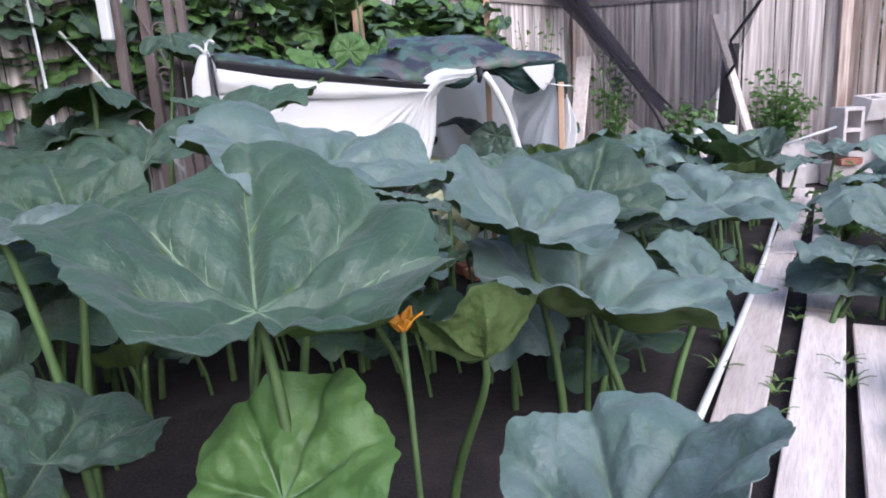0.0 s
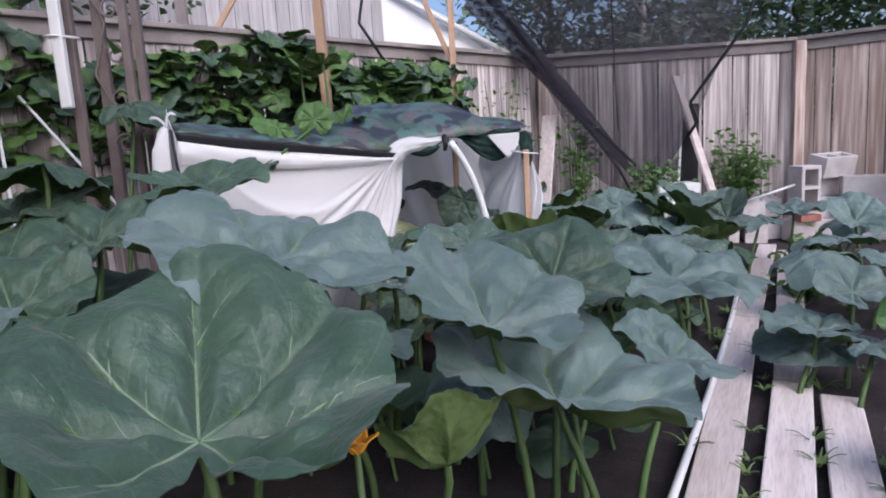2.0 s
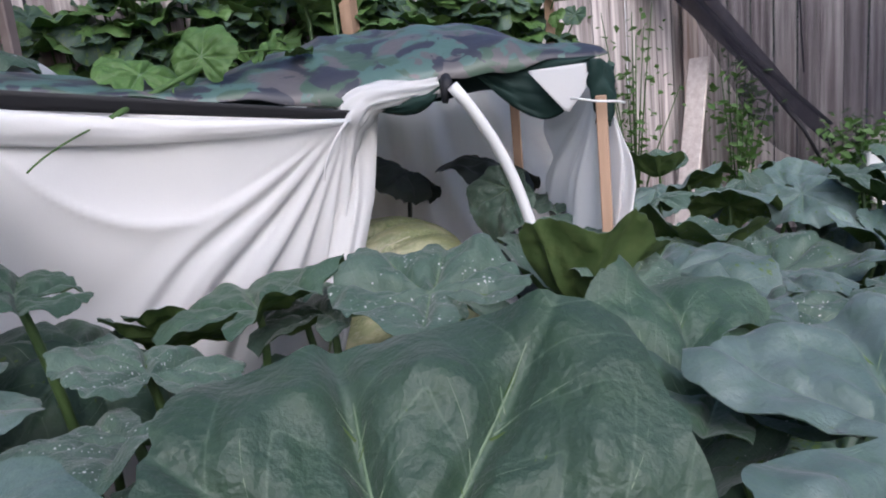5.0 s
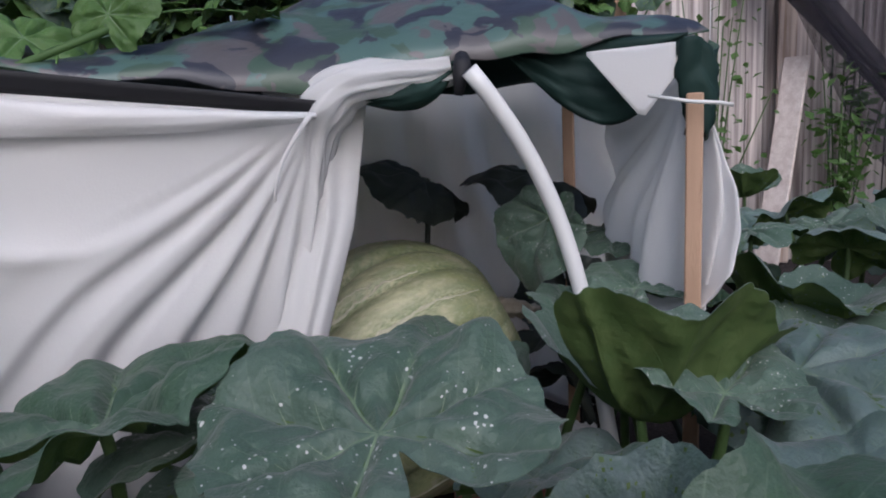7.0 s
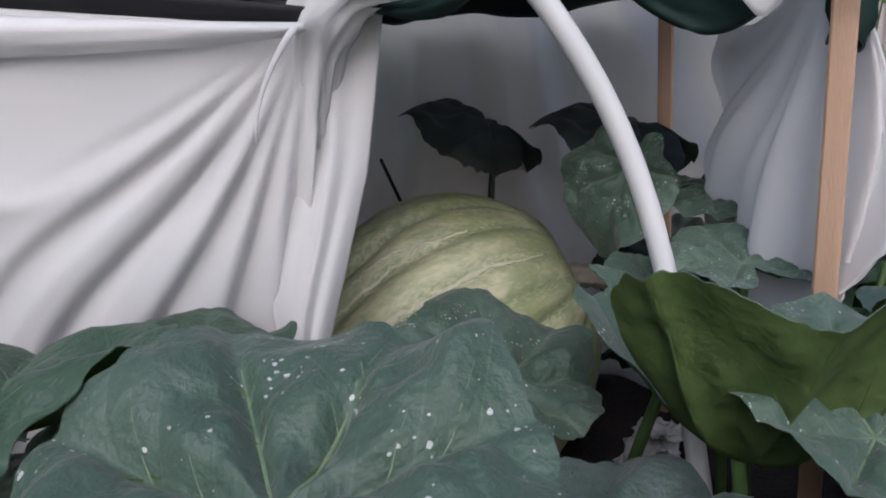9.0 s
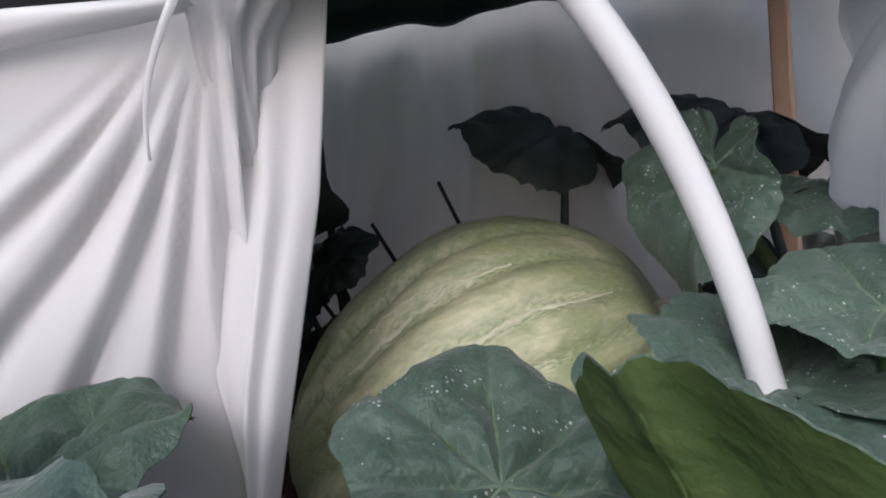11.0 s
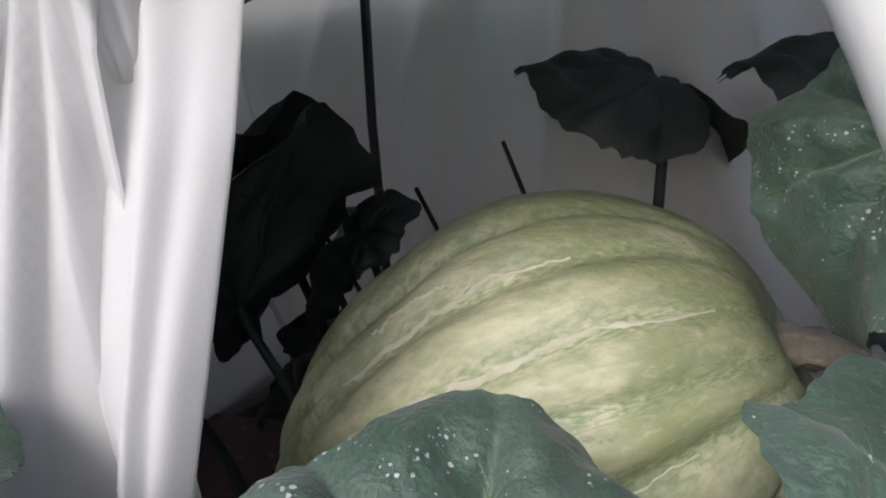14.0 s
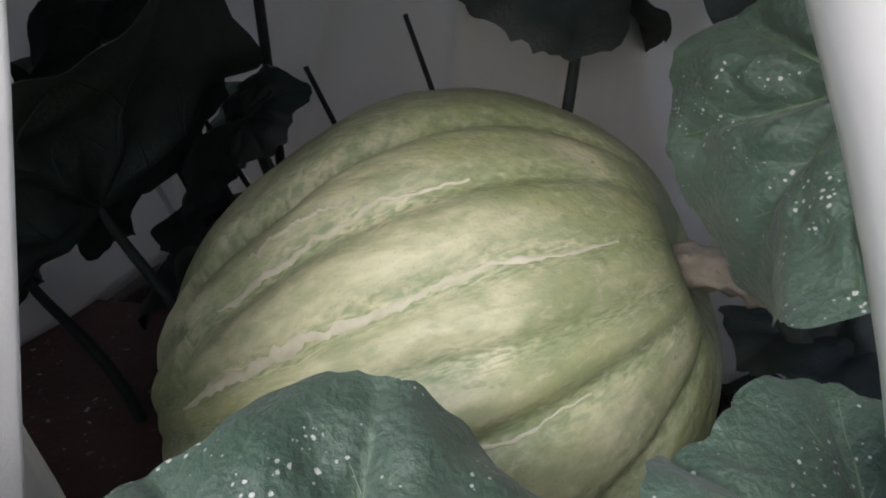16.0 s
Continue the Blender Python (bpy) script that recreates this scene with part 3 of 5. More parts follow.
part("hem", sheet(hem, 70, 10), CLOTH, shelter, "doubled white hem of the sheet")
part("loose_tie", tube(bezier(GATHER + Vector((0.03, -0.035, 0.03)), GATHER + Vector((-0.01, -0.055, -0.02)), GATHER + Vector((-0.04, -0.06, -0.07)), GATHER + Vector((-0.045, -0.058, -0.12)), 10), [0.005 - 0.0003 * k for k in range(11)], 6), CLOTH, shelter, "loose end of a white cloth tie", smooth=True)


def strip(u, v):
    """The gathered end that hangs straight down from the tie: a flap turned over at a crease beside a rounded fold."""
    w = max(0.042, 0.205 - 0.22 * v - 0.2 * max(0.0, v - 0.45))
    right = Vector((0.178 - 0.27 * v - 0.03 * v * v, 4.235 - 0.19 * v, 1.10 - 1.08 * v))
    p = right + Vector((-0.80, -0.60, 0)) * w * (1 - u)
    crease = 0.46 + 0.16 * math.sin(5.5 * v) * (v < 0.57) - 0.30 * max(0.0, v - 0.22)
    crease = max(0.10, min(0.62, crease + 0.03 * wob(5 * v, 1)))
    if u < crease:
        rise = 0.006 + 0.030 * (u / crease) ** 1.5
    else:
        q = (u - crease) / (1 - crease)
        rise = 0.012 + 0.022 * math.cos(0.5 * math.pi * q) ** 0.8 + 0.006 * math.sin(9 * q + 4 * v) * (1 - q)
    return p + Vector((0.8, 0.6, 0)) * (0.032 * min(1.0, 4 * v)) + FRONT_N * (0.03 * min(1.0, 4 * v) + rise * (0.45 + 0.9 * min(1, 2 * v)) + 0.008 * wob(4 * u, 6 * v, 2) * (1 - u ** 3))


part("sheet_end", sheet(strip, 60, 70), CLOTH, shelter, "gathered end of the sheet hanging down")


def roll_cloth():
    pts = bezier(Vector((0.095, 4.135, 0.88)), Vector((0.125, 4.09, 1.17)), KNOT + Vector((-0.17, -0.08, -0.03)), KNOT + Vector((-0.02, -0.01, 0.0)), 26)
    bm = tube(pts, [(0.070 - 0.048 * (k / 26) ** 0.8) * min(1, 0.25 + k / 11) for k in range(27)], 40)
    for n, v in enumerate(bm.verts):
        k, a = n // 40, 6.283 * (n % 40) / 40
        c = pts[min(26, k)]
        v.co += (v.co - c) * (0.16 * math.sin(3 * a + 0.16 * k) + 0.14 * (1 - 2 * abs(math.sin(4 * a - 0.15 * k))) + 0.12 * math.sin(11 * a + 0.1 * k) + 0.2 * wob(k * 0.25, math.cos(a), math.sin(a)))
    return bm


part("twisted_sheet", roll_cloth(), CLOTH, shelter, "twisted white cloth tied to the frame", smooth=True)
part("left_sheet", sheet(fold_sheet(BL + Vector((-0.06, 0.08, 0)), FL, FL, -0.19, 0.03, 9, 0.03, Vector((-0.9, -0.4, 0))), 50, 30), CLOTH, shelter)
part("back_sheet", sheet(fold_sheet(BR + Vector((0.20, 0.10, 0.1)), BL + Vector((-0.25, 0.04, 0.1)), Vector((-0.2, 5.1, 2.2)), 0.03, 0.042, 26, 0.02, Vector((0.23, -0.97, 0))), 90, 30), CLOTH_THIN, shelter)
part("right_sheet", sheet(fold_sheet(Vector((0.575, 4.88, 1.06)), FR + Vector((-0.02, 0.0, 0)), FR, 0.06, 0.017, 11, 0.46, Vector((-0.95, -0.25, 0)), 0.06), 60, 50), CLOTH, shelter, "white sheet hung at the side in soft folds")


def outer_flap(u, v):
    p = FR + Vector((0.0 + 0.078 * u * math.sin(0.30 + 2.75 * v ** 1.15), 0.03 - 0.05 * u, -0.08 - 0.42 * v + 0.05 * u * v))
    return p + Vector((0.5, -0.8, 0)) * (0.022 * (1 - 2 * abs(math.sin(4.5 * u + 2.2 * v))) + 0.012 * wob(5 * u, 6 * v)) * (0.4 + v)


part("side_flap", sheet(outer_flap, 20, 40), CLOTH, shelter)


def roof(u, v):
    tie = GATHER + Vector((0.02, 0.02, 0.05))
    front = lerp(FL, tie, u / 0.52) if u < 0.52 else lerp(tie, KNOT, (u - 0.52) / 0.18) if u < 0.7 else lerp(KNOT, FR + Vector((0.02, 0.08, 0.05)), (u - 0.7) / 0.3)
    back = lerp(BL, BR, u) + Vector((0, 0, 0.02))
    p = lerp(front, back, v)
    hump = 0.22 * math.sin(math.pi * min(1, v * 1.05)) ** 0.65 * (0.34 + 0.66 * max(0.0, min(1.0, (u - 0.30) / 0.2)) * (1 - 0.35 * max(0.0, u - 0.5) / 0.5)) * min(1, 0.35 + 3 * (1 - u))
    return p + Vector((0, 0, hump + 0.02 * wob(6 * u, 6 * v) * (0.3 + v) + 0.015 + 0.02 * wob(14 * u, 9 * v, 3)))


def corner_bag(u, v):
    """The sheet's corner, gathered round the front stake and tied off."""
    a = -2.2 + 2.6 * u
    r = 0.016 + 0.048 * min(1, 2.2 * v) ** 0.7 + 0.012 * math.sin(9 * u + 2 * v)
    return FL + Vector((-0.03 + r * 1.2 * math.sin(a - 0.3), 0.02 - r * 0.7 * math.cos(a), 0.045 - 0.21 * v))


corner_part = part("tied_corner", sheet(corner_bag, 30, 20), CLOTH, shelter, "tied white corner of the sheet")
part("tie_end", tube(bezier(FL + Vector((-0.03, 0, 0.04)), FL + Vector((-0.05, 0, 0.08)), FL + Vector((-0.08, 0, 0.09)), FL + Vector((-0.10, 0.01, 0.075)), 8), 0.006, 6), CLOTH, corner_part, smooth=True)
part("tie_end", tube(bezier(FL + Vector((-0.03, 0, 0.04)), FL + Vector((-0.03, 0, 0.09)), FL + Vector((-0.01, 0, 0.11)), FL + Vector((0.01, 0, 0.085)), 8), 0.006, 6), CLOTH, corner_part, smooth=True)
part("black_seam", tube([FL + Vector((0.0, -0.035, 0.03)), FL + Vector((0.012, -0.045, -0.10)), FL + Vector((0.03, -0.045, -0.26)), FL + Vector((0.03, -0.03, -0.6))], 0.006, 6), BLACK_CLOTH, shelter)
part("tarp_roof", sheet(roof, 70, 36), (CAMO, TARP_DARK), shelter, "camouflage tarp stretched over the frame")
def edge_band(u, v):
    p = lerp(FL + Vector((0, 0, 0.02)), GATHER + Vector((0.02, 0.02, 0.055)), u)
    return p + FRONT_N * (0.03 + 0.006 * wob(5 * u, 2) - 0.02 * v) + Vector((0, 0, -0.04 * v * (1.2 - 0.6 * u)))


part("black_edging", sheet(edge_band, 30, 3), BLACK_CLOTH, shelter)


def lobe(a, b, drop, side):
    def fn(u, v):
        p = lerp(a, b, u)
        sag = math.sin(math.pi * u ** 1.45) ** 0.85
        return p + Vector((0, 0, -drop * sag * v + 0.02)) + FRONT_N * (side * math.sin(math.pi * v) * sag + 0.012 * wob(7 * u, 5 * v) + 0.012 * wob(3 * u, 9 * v, 6) * sag + 0.010 * (1 - 2 * abs(math.sin(9 * u - 4 * v + 2 * wob(3 * u, 3 * v)))) * sag * v)
    return fn


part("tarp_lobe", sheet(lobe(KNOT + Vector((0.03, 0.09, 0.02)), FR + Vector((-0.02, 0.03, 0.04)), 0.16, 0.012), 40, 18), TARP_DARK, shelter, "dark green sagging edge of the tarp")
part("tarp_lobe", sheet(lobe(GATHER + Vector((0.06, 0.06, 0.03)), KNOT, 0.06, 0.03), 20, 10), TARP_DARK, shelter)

part("white_corner", sheet(lambda u, v: lerp(FR + Vector((-0.19, -0.03, 0.035)), FR + Vector((-0.035, -0.02, 0.04)), u) + Vector((0, -0.02, -0.13 * v * (1 - abs(1.5 * u - 0.95)))), 12, 10), CLOTH, shelter, "white turned-over corner of the sheet")


def corner_wrap(u, v):
    """The tarp folded round the corner stake and tied."""
    a = -2.4 + 3.4 * u
    r = 0.036 - 0.008 * v + 0.014 * wob(4 * u, 5 * v) + 0.006 * math.sin(8 * u + 5 * v)
    return Vector((0.797 + r * math.cos(a), 4.32 + r * math.sin(a), 1.135 - 0.16 * v + 0.012 * math.sin(7 * u)))


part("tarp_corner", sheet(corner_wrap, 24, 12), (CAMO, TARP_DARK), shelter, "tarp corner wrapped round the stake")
part("tie_strap", tube([(0.72, 4.26, 1.05), (0.79, 4.255, 1.035), (0.84, 4.26, 1.03), (0.86, 4.28, 1.025)], 0.0035, 6), PVC, shelter, "white cable tie")
part("cord_knot", tube([KNOT + Vector((0.0, 0.0, 0.02)), KNOT + Vector((0.01, -0.03, 0.0)), KNOT + Vector((0.0, -0.03, -0.05))], [0.014, 0.018, 0.008], 8), BLACK_CLOTH, shelter, "black cord")
HOOP = bezier((0.42, 4.165, 1.113), (0.598, 4.27, 0.857), (0.582, 4.42, 0.610), (0.718, 4.188, 0.0))
part("hoop", tube(HOOP, 0.0165, 16), PVC, shelter, "bent white plastic hoop", smooth=True)
for nm, p, h, s in (("stake", Vector((0.798, 4.30, 0)), 1.05, (0.030, 0.04)), ("stake", Vector((0.42, 5.10, 0)), 1.10, (0.035, 0.02)), ("stake", Vector((-0.60, 3.64, 0)), 1.16, (0.035, 0.035))):
    part(nm, box((*s, h), (p.x, p.y, h / 2), bevel=0.003), NEW_WOOD, shelter, "new pine stake")
part("dark_conduit", tube([(-0.80, 4.92, 0), (-0.78, 4.93, 0.8), (-0.74, 4.93, 1.15)], 0.012, 10), IRON, shelter)


# ---- pumpkin leaves ----
VEINS = (0.0, 0.80, -0.80, 1.62, -1.62, 2.45, -2.45)


def leaf_height(kind, x, y, R):
    """The relief of a blade: creased along its veins, pleated between them, cupped, with a wavy drooping rim."""
    r, a = math.hypot(x, y) / R, math.atan2(x, y)
    s = kind["seed"]
    gap = min(abs(math.atan2(math.sin(a - va), math.cos(a - va))) for va in VEINS)
    side = gap * r
    z = -0.075 * math.exp(-(side / 0.05) ** 2) * min(1, r * 2.5) * (1 - 0.72 * r)
    z += kind.get("pillow", 0.13) * r * max(0.1, 1.05 - 0.8 * r) * math.sin(min(1.0, gap / 0.42) * math.pi / 2) * (1 - 0.5 * max(0, abs(a) - 2.5))
    z += 0.036 * min(1.0, side / 0.07) * abs(math.sin(math.pi * 4.5 * (r - 0.8 * side))) ** 0.7 * (1 - 0.76 * r)
    z += 0.30 * r * (1 - min(1.0, r)) * wob(3.4 * x / R + 2 * s, 3.4 * y / R, 5) + 0.12 * r * (1 - min(1.0, r)) * wob(7 * x / R + s, 7 * y / R, 8)
    z -= (0.55 + 0.9 * wob(1.7 * math.cos(a) + s, 1.7 * math.sin(a), 3)) * max(0.0, r - 0.70) ** 1.4
    z += kind["cup"] * r ** kind.get("power", 1.7) + kind["rim"] * r ** 3 * math.sin(kind["waves"] * a + s) + kind["fold"] * abs(x / R) ** 1.2
    z += 0.09 * r * wob(2.4 * x / R + s, 2.4 * y / R) + 0.035 * r * wob(5 * x / R, 5 * y / R, s) + 0.018 * r * r * math.sin(11 * a + 4 * wob(2 * x / R, 2 * y / R, s)) + 0.006 * wob(15 * x / R, 15 * y / R, s)
    return z * R


def leaf_rim(kind, a, R):
    """Broad and shallowly lobed, with small uneven teeth and a deep notch at the stalk."""
    s, c, q = kind["seed"], math.cos(a), math.sin(a)
    r = 0.90 + 0.04 * math.cos(5.2 * a) * (0.5 + 0.5 * math.cos(a / 2)) + 0.11 * wob(1.5 * c + s, 1.5 * q) + 0.05 * wob(4 * c + s, 4 * q, 2)
    r += 0.018 * wob(11 * c + s, 11 * q) + kind.get("teeth", 0.026) * abs(math.sin(20 * a + 2 * wob(3 * c, 3 * q, s))) * (0.6 + 0.8 * wob(6 * c, 6 * q, s))
    gap = math.pi - abs(a)
    r *= 1 - 0.72 * math.exp(-(gap / 0.22) ** 2)
    return r * R * (1.0 + kind.get("long", 0.17) * c)


def leaf_mesh(kind, top, under, fine=1.0, vein=None, ribs=True):
    """One blade of radius 1: upper and lower face, rim and raised veins. Its uv says how far a point lies from the main and side veins."""
    bm = bmesh.new()
    uv = bm.loops.layers.uv.new("veins")
    na, nr, R = int(150 * fine), int(22 * fine), 1.0
    t = 0.0028
    rows_top, rows_low = [], []
    for j in range(1, nr + 1):
        q = (j / nr) ** 0.85
        ring_t, ring_l = [], []
        for i in range(na):
            a = -math.pi + 2 * math.pi * (i + 0.5) / na
            rr = leaf_rim(kind, a, R) * q
            x, y = rr * math.sin(a), rr * math.cos(a)
            z = leaf_height(kind, x, y, R)
            ring_t.append(bm.verts.new((x, y, z + t)))
            ring_l.append(bm.verts.new((x, y, z - t)))
        rows_top.append(ring_t)
        rows_low.append(ring_l)
    z0 = leaf_height(kind, 0, 0.001, R)
    ct, cl = bm.verts.new((0, 0, z0 + t)), bm.verts.new((0, 0, z0 - t))
    for i in range(na):
        k = (i + 1) % na
        bm.faces.new((ct, rows_top[0][k], rows_top[0][i]))
        bm.faces.new((cl, rows_low[0][i], rows_low[0][k])).material_index = 1
        for j in range(nr - 1):
            bm.faces.new((rows_top[j][i], rows_top[j][k], rows_top[j + 1][k], rows_top[j + 1][i]))
            bm.faces.new((rows_low[j + 1][i], rows_low[j + 1][k], rows_low[j][k], rows_low[j][i])).material_index = 1

    for i in range(na):
        k = (i + 1) % na
        e = [bm.verts.new(v.co) for v in (rows_top[-1][i], rows_top[-1][k], rows_low[-1][k], rows_low[-1][i])]
        bm.faces.new(e)
    bm.faces.ensure_lookup_table()
    for f in bm.faces:
        for l in f.loops:
            x, y, _ = l.vert.co
            r, a = math.hypot(x, y), math.atan2(x, y)
            side = r * min(abs(math.atan2(math.sin(a - va), math.cos(a - va))) for va in VEINS)
            l[uv].uv = (side, r - 0.8 * side)

    def rib(a0, a1, r0, r1, w0, w1, n=8):
        last = None
        for q in range(n + 1):
            s = q / n
            a, r = lerp(a0, a1, s), lerp(r0, r1, s)
            x, y = r * math.sin(a), r * math.cos(a)
            w = lerp(w0, w1, s)
            ax, ay = math.cos(a) * w, -math.sin(a) * w
            z = leaf_height(kind, x, y, R)
            row = [bm.verts.new((x + ax, y + ay, leaf_height(kind, x + ax, y + ay, R) + t * 1.2)), bm.verts.new((x, y, z + t + w * 1.1)), bm.verts.new((x - ax, y - ay, leaf_height(kind, x - ax, y - ay, R) + t * 1.2))]
            if last:
                for c in (0, 1):
                    bm.faces.new((last[c + 1], last[c], row[c], row[c + 1])).material_index = 2
            last = row
    def low_rib(a0, a1, r0, r1, w0, w1, n=6):
        last = None
        for q in range(n + 1):
            s = q / n
            a, r = lerp(a0, a1, s), lerp(r0, r1, s)
            w = lerp(w0, w1, s)
            row = []
            for side in (-1, 0, 1):
                x, y = r * math.sin(a) + side * w * math.cos(a), r * math.cos(a) - side * w * math.sin(a)
                row.append(bm.verts.new((x, y, leaf_height(kind, x, y, R) - t * 1.2 - (w * 1.4 if side == 0 else 0))))
            if last:
                for c in (0, 1):
                    bm.faces.new((last[c + 1], last[c], row[c], row[c + 1])).material_index = 1
            last = row
    for va in VEINS if ribs else ():
        end = leaf_rim(kind, va, R) * 0.93
        low_rib(va, va + 0.08 * wob(va, kind["seed"], 2), 0.01, end, 0.017, 0.004)
        for s, sg in ((0.3, 1), (0.36, -1), (0.55, 1), (0.62, -1)):
            a1 = va + sg * 0.33
            if abs(va) < 2.4:
                low_rib(va, a1, s * end, min(leaf_rim(kind, a1, R) * 0.93, s * end * 1.4), 0.011, 0.003, 4)
        rib(va, va + 0.22 * wob(va, kind["seed"]), 0.01, end, 0.0075, 0.0012)
        for s, sg in ((0.33, 1), (0.42, -1), (0.58, 1), (0.66, -1)):
            if abs(va) < 2.4:
                a1 = va + sg * 0.30
                rib(va, a1, s * end, min(leaf_rim(kind, a1, R) * 0.93, s * end * 1.5), 0.0032, 0.0008, 5)
    for f in bm.faces:
        f.smooth = True
    me = mesh_of("leaf_blade", bm, top, under, vein or VEIN)
    return me


KINDS = [dict(cup=c, rim=rm, waves=w, fold=f, seed=s) for c, rm, w, f, s in
         ((0.28, 0.05, 5, 0.00, 0.7), (0.10, 0.09, 6, 0.10, 2.3), (-0.18, 0.08, 5, 0.05, 4.1), (0.42, 0.10, 4, 0.10, 5.9), (0.02, 0.12, 7, -0.12, 7.2), (0.60, 0.10, 3, 0.15, 9.4), (-0.34, 0.12, 5, -0.10, 11.8), (0.20, 0.12, 8, 0.0, 13.3), (1.35, 0.16, 3, 0.0, 15.1), (-0.10, 0.20, 3, -0.30, 17.7))]
KINDS[8]["power"] = 1.15
SORTS = {"plain": (LEAF_TOP, LEAF_UNDER, 1.0, None), "spotted": (LEAF_SPOT, LEAF_UNDER, 1.0, None), "green": (LEAF_GREEN_SHADE, LEAF_UNDER, 1.0, None),
         "far_plain": (LEAF_TOP, LEAF_UNDER, 0.6, None), "far_spotted": (LEAF_SPOT, LEAF_UNDER, 0.6, None), "far_green": (LEAF_GREEN_SHADE, LEAF_UNDER, 0.6, None),
         "dark": (LEAF_SHADED, LEAF_SHADED, 0.7, LEAF_SHADED), "young": (LEAF_YOUNG, LEAF_UNDER, 0.7, None)}
BLADES = {}


def blade(sort, kind):
    """The shared mesh of one sort and shape of blade, made when it is first wanted."""
    if (sort, kind) not in BLADES:
        BLADES[sort, kind] = leaf_mesh(KINDS[kind], *SORTS[sort])
    return BLADES[sort, kind]


def shape(cup, fold, rim, waves, seed, long):
    """The form of one blade that is not shared: how it cups, folds and waves, and how far its tip reaches."""
    return dict(cup=cup, fold=fold, rim=rim, waves=waves, seed=seed, long=long)


def leaf(x, y, z, size, yaw, tilt=0.0, roll=0.0, kind=0, spotted=False, young=False, dark=False, far=False, foot=None, label="", base=0.0, green=False):
    """One leaf: blade at (x, y, z), tip towards yaw (degrees from +y, to the left), rising by tilt; its stalk bends down to the soil."""
    ob = thing("pumpkin_leaf", label or ("mildew-spotted green pumpkin leaf on a tall stalk" if spotted else "broad blue-green pumpkin leaf on a tall stalk"), "leaf", "pumpkin leaves")
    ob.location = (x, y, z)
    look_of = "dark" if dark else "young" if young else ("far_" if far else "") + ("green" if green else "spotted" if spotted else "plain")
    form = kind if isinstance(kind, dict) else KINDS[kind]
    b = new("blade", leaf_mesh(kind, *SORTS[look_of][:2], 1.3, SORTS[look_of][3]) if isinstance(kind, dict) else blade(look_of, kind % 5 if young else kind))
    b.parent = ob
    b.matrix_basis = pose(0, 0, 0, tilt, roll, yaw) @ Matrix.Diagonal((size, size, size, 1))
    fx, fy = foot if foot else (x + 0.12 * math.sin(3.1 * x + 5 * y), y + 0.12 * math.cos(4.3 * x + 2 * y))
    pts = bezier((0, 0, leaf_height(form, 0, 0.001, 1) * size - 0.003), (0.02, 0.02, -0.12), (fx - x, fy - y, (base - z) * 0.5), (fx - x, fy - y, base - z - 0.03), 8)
    part("stalk", tube(pts, [0.008 + 0.005 * k / 8 for k in range(9)], 7, cap=False), LEAF_SHADED if dark else STALK, ob, smooth=True)
    return ob


# Leaves round the camera's way, from the front to the back
leaf(0.109, 1.680, 0.736, 0.315, 23, 14, 7, shape(0.39, 0.08, 0.12, 3, 0.7, 0.22), green=True, label="very large cupped dull green pumpkin leaf with pale veins")
leaf(0.062, 2.237, 0.894, 0.341, 37, 15, 8, shape(0.15, 0.03, 0.1, 4, 9.4, 0.05))
leaf(0.539, 2.374, 0.685, 0.264, 22, 17, 14, shape(0.37, 0.07, 0.1, 4, 11.8, 0.22), label="large cupped blue-green pumpkin leaf with deep creases")
leaf(0.735, 2.720, 0.718, 0.228, -9, 20, 19, shape(0.27, -0.02, 0.12, 3, 0.7, 0.22), green=True, label="upright oval dark green leaf with pale veins")
leaf(1.220, 3.212, 0.590, 0.329, -82, -3, 10, shape(0.12, 0.05, 0.09, 6, 4.1, 0.05))
leaf(1.072, 2.739, 0.453, 0.214, -78, -18, 9, shape(0.15, 0.18, 0.12, 3, 5.9, 0.05))
leaf(0.699, 2.387, 0.484, 0.360, 7, 4, 13, shape(0.54, -0.23, 0.09, 6, 4.1, 0.05), label="low cupped pumpkin leaf showing its bright underside rim")
leaf(0.438, 2.038, 0.508, 0.136, -161, 36, 7, shape(0.64, 0.00, 0.09, 6, 13.3, 0.22), green=True, label="young pumpkin leaf still curled into a funnel")
leaf(0.640, 1.620, 0.400, 0.250, -96, 14, -6, shape(0.42, 0.20, 0.12, 3, 7.2, 0.10))
leaf(0.149, 1.587, 0.473, 0.182, -22, 42, 1, shape(0.21, -0.03, 0.1, 4, 11.8, 0.22), young=True, label="rounded fresh green pumpkin leaf held upright")
leaf(-0.067, 1.330, 0.772, 0.138, 107, 58, 6, shape(0.18, 0.0, 0.10, 4, 9.4, 0.22), green=True)
leaf(-0.330, 1.740, 0.450, 0.230, 60, 8, 6, shape(0.21, -0.00, 0.12, 3, 0.7, 0.22), green=True)
leaf(-0.500, 1.960, 0.815, 0.165, 25, 8, -6, shape(0.10, 0.05, 0.09, 6, 4.1, 0.15))
leaf(-0.560, 2.270, 0.800, 0.215, 35, 26, -12, shape(0.20, 0.10, 0.10, 4, 9.4, 0.10), green=True)
leaf(-0.820, 2.620, 0.860, 0.230, 60, 14, -10, shape(0.15, 0.05, 0.12, 5, 2.3, 0.15), green=True)
leaf(-0.980, 2.950, 0.960, 0.250, -50, 16, 8, shape(0.10, 0.08, 0.12, 5, 5.9, 0.15), green=True)
leaf(-0.640, 2.800, 0.880, 0.200, -30, 20, 12, shape(0.25, 0.05, 0.10, 4, 13.3, 0.12), green=True)
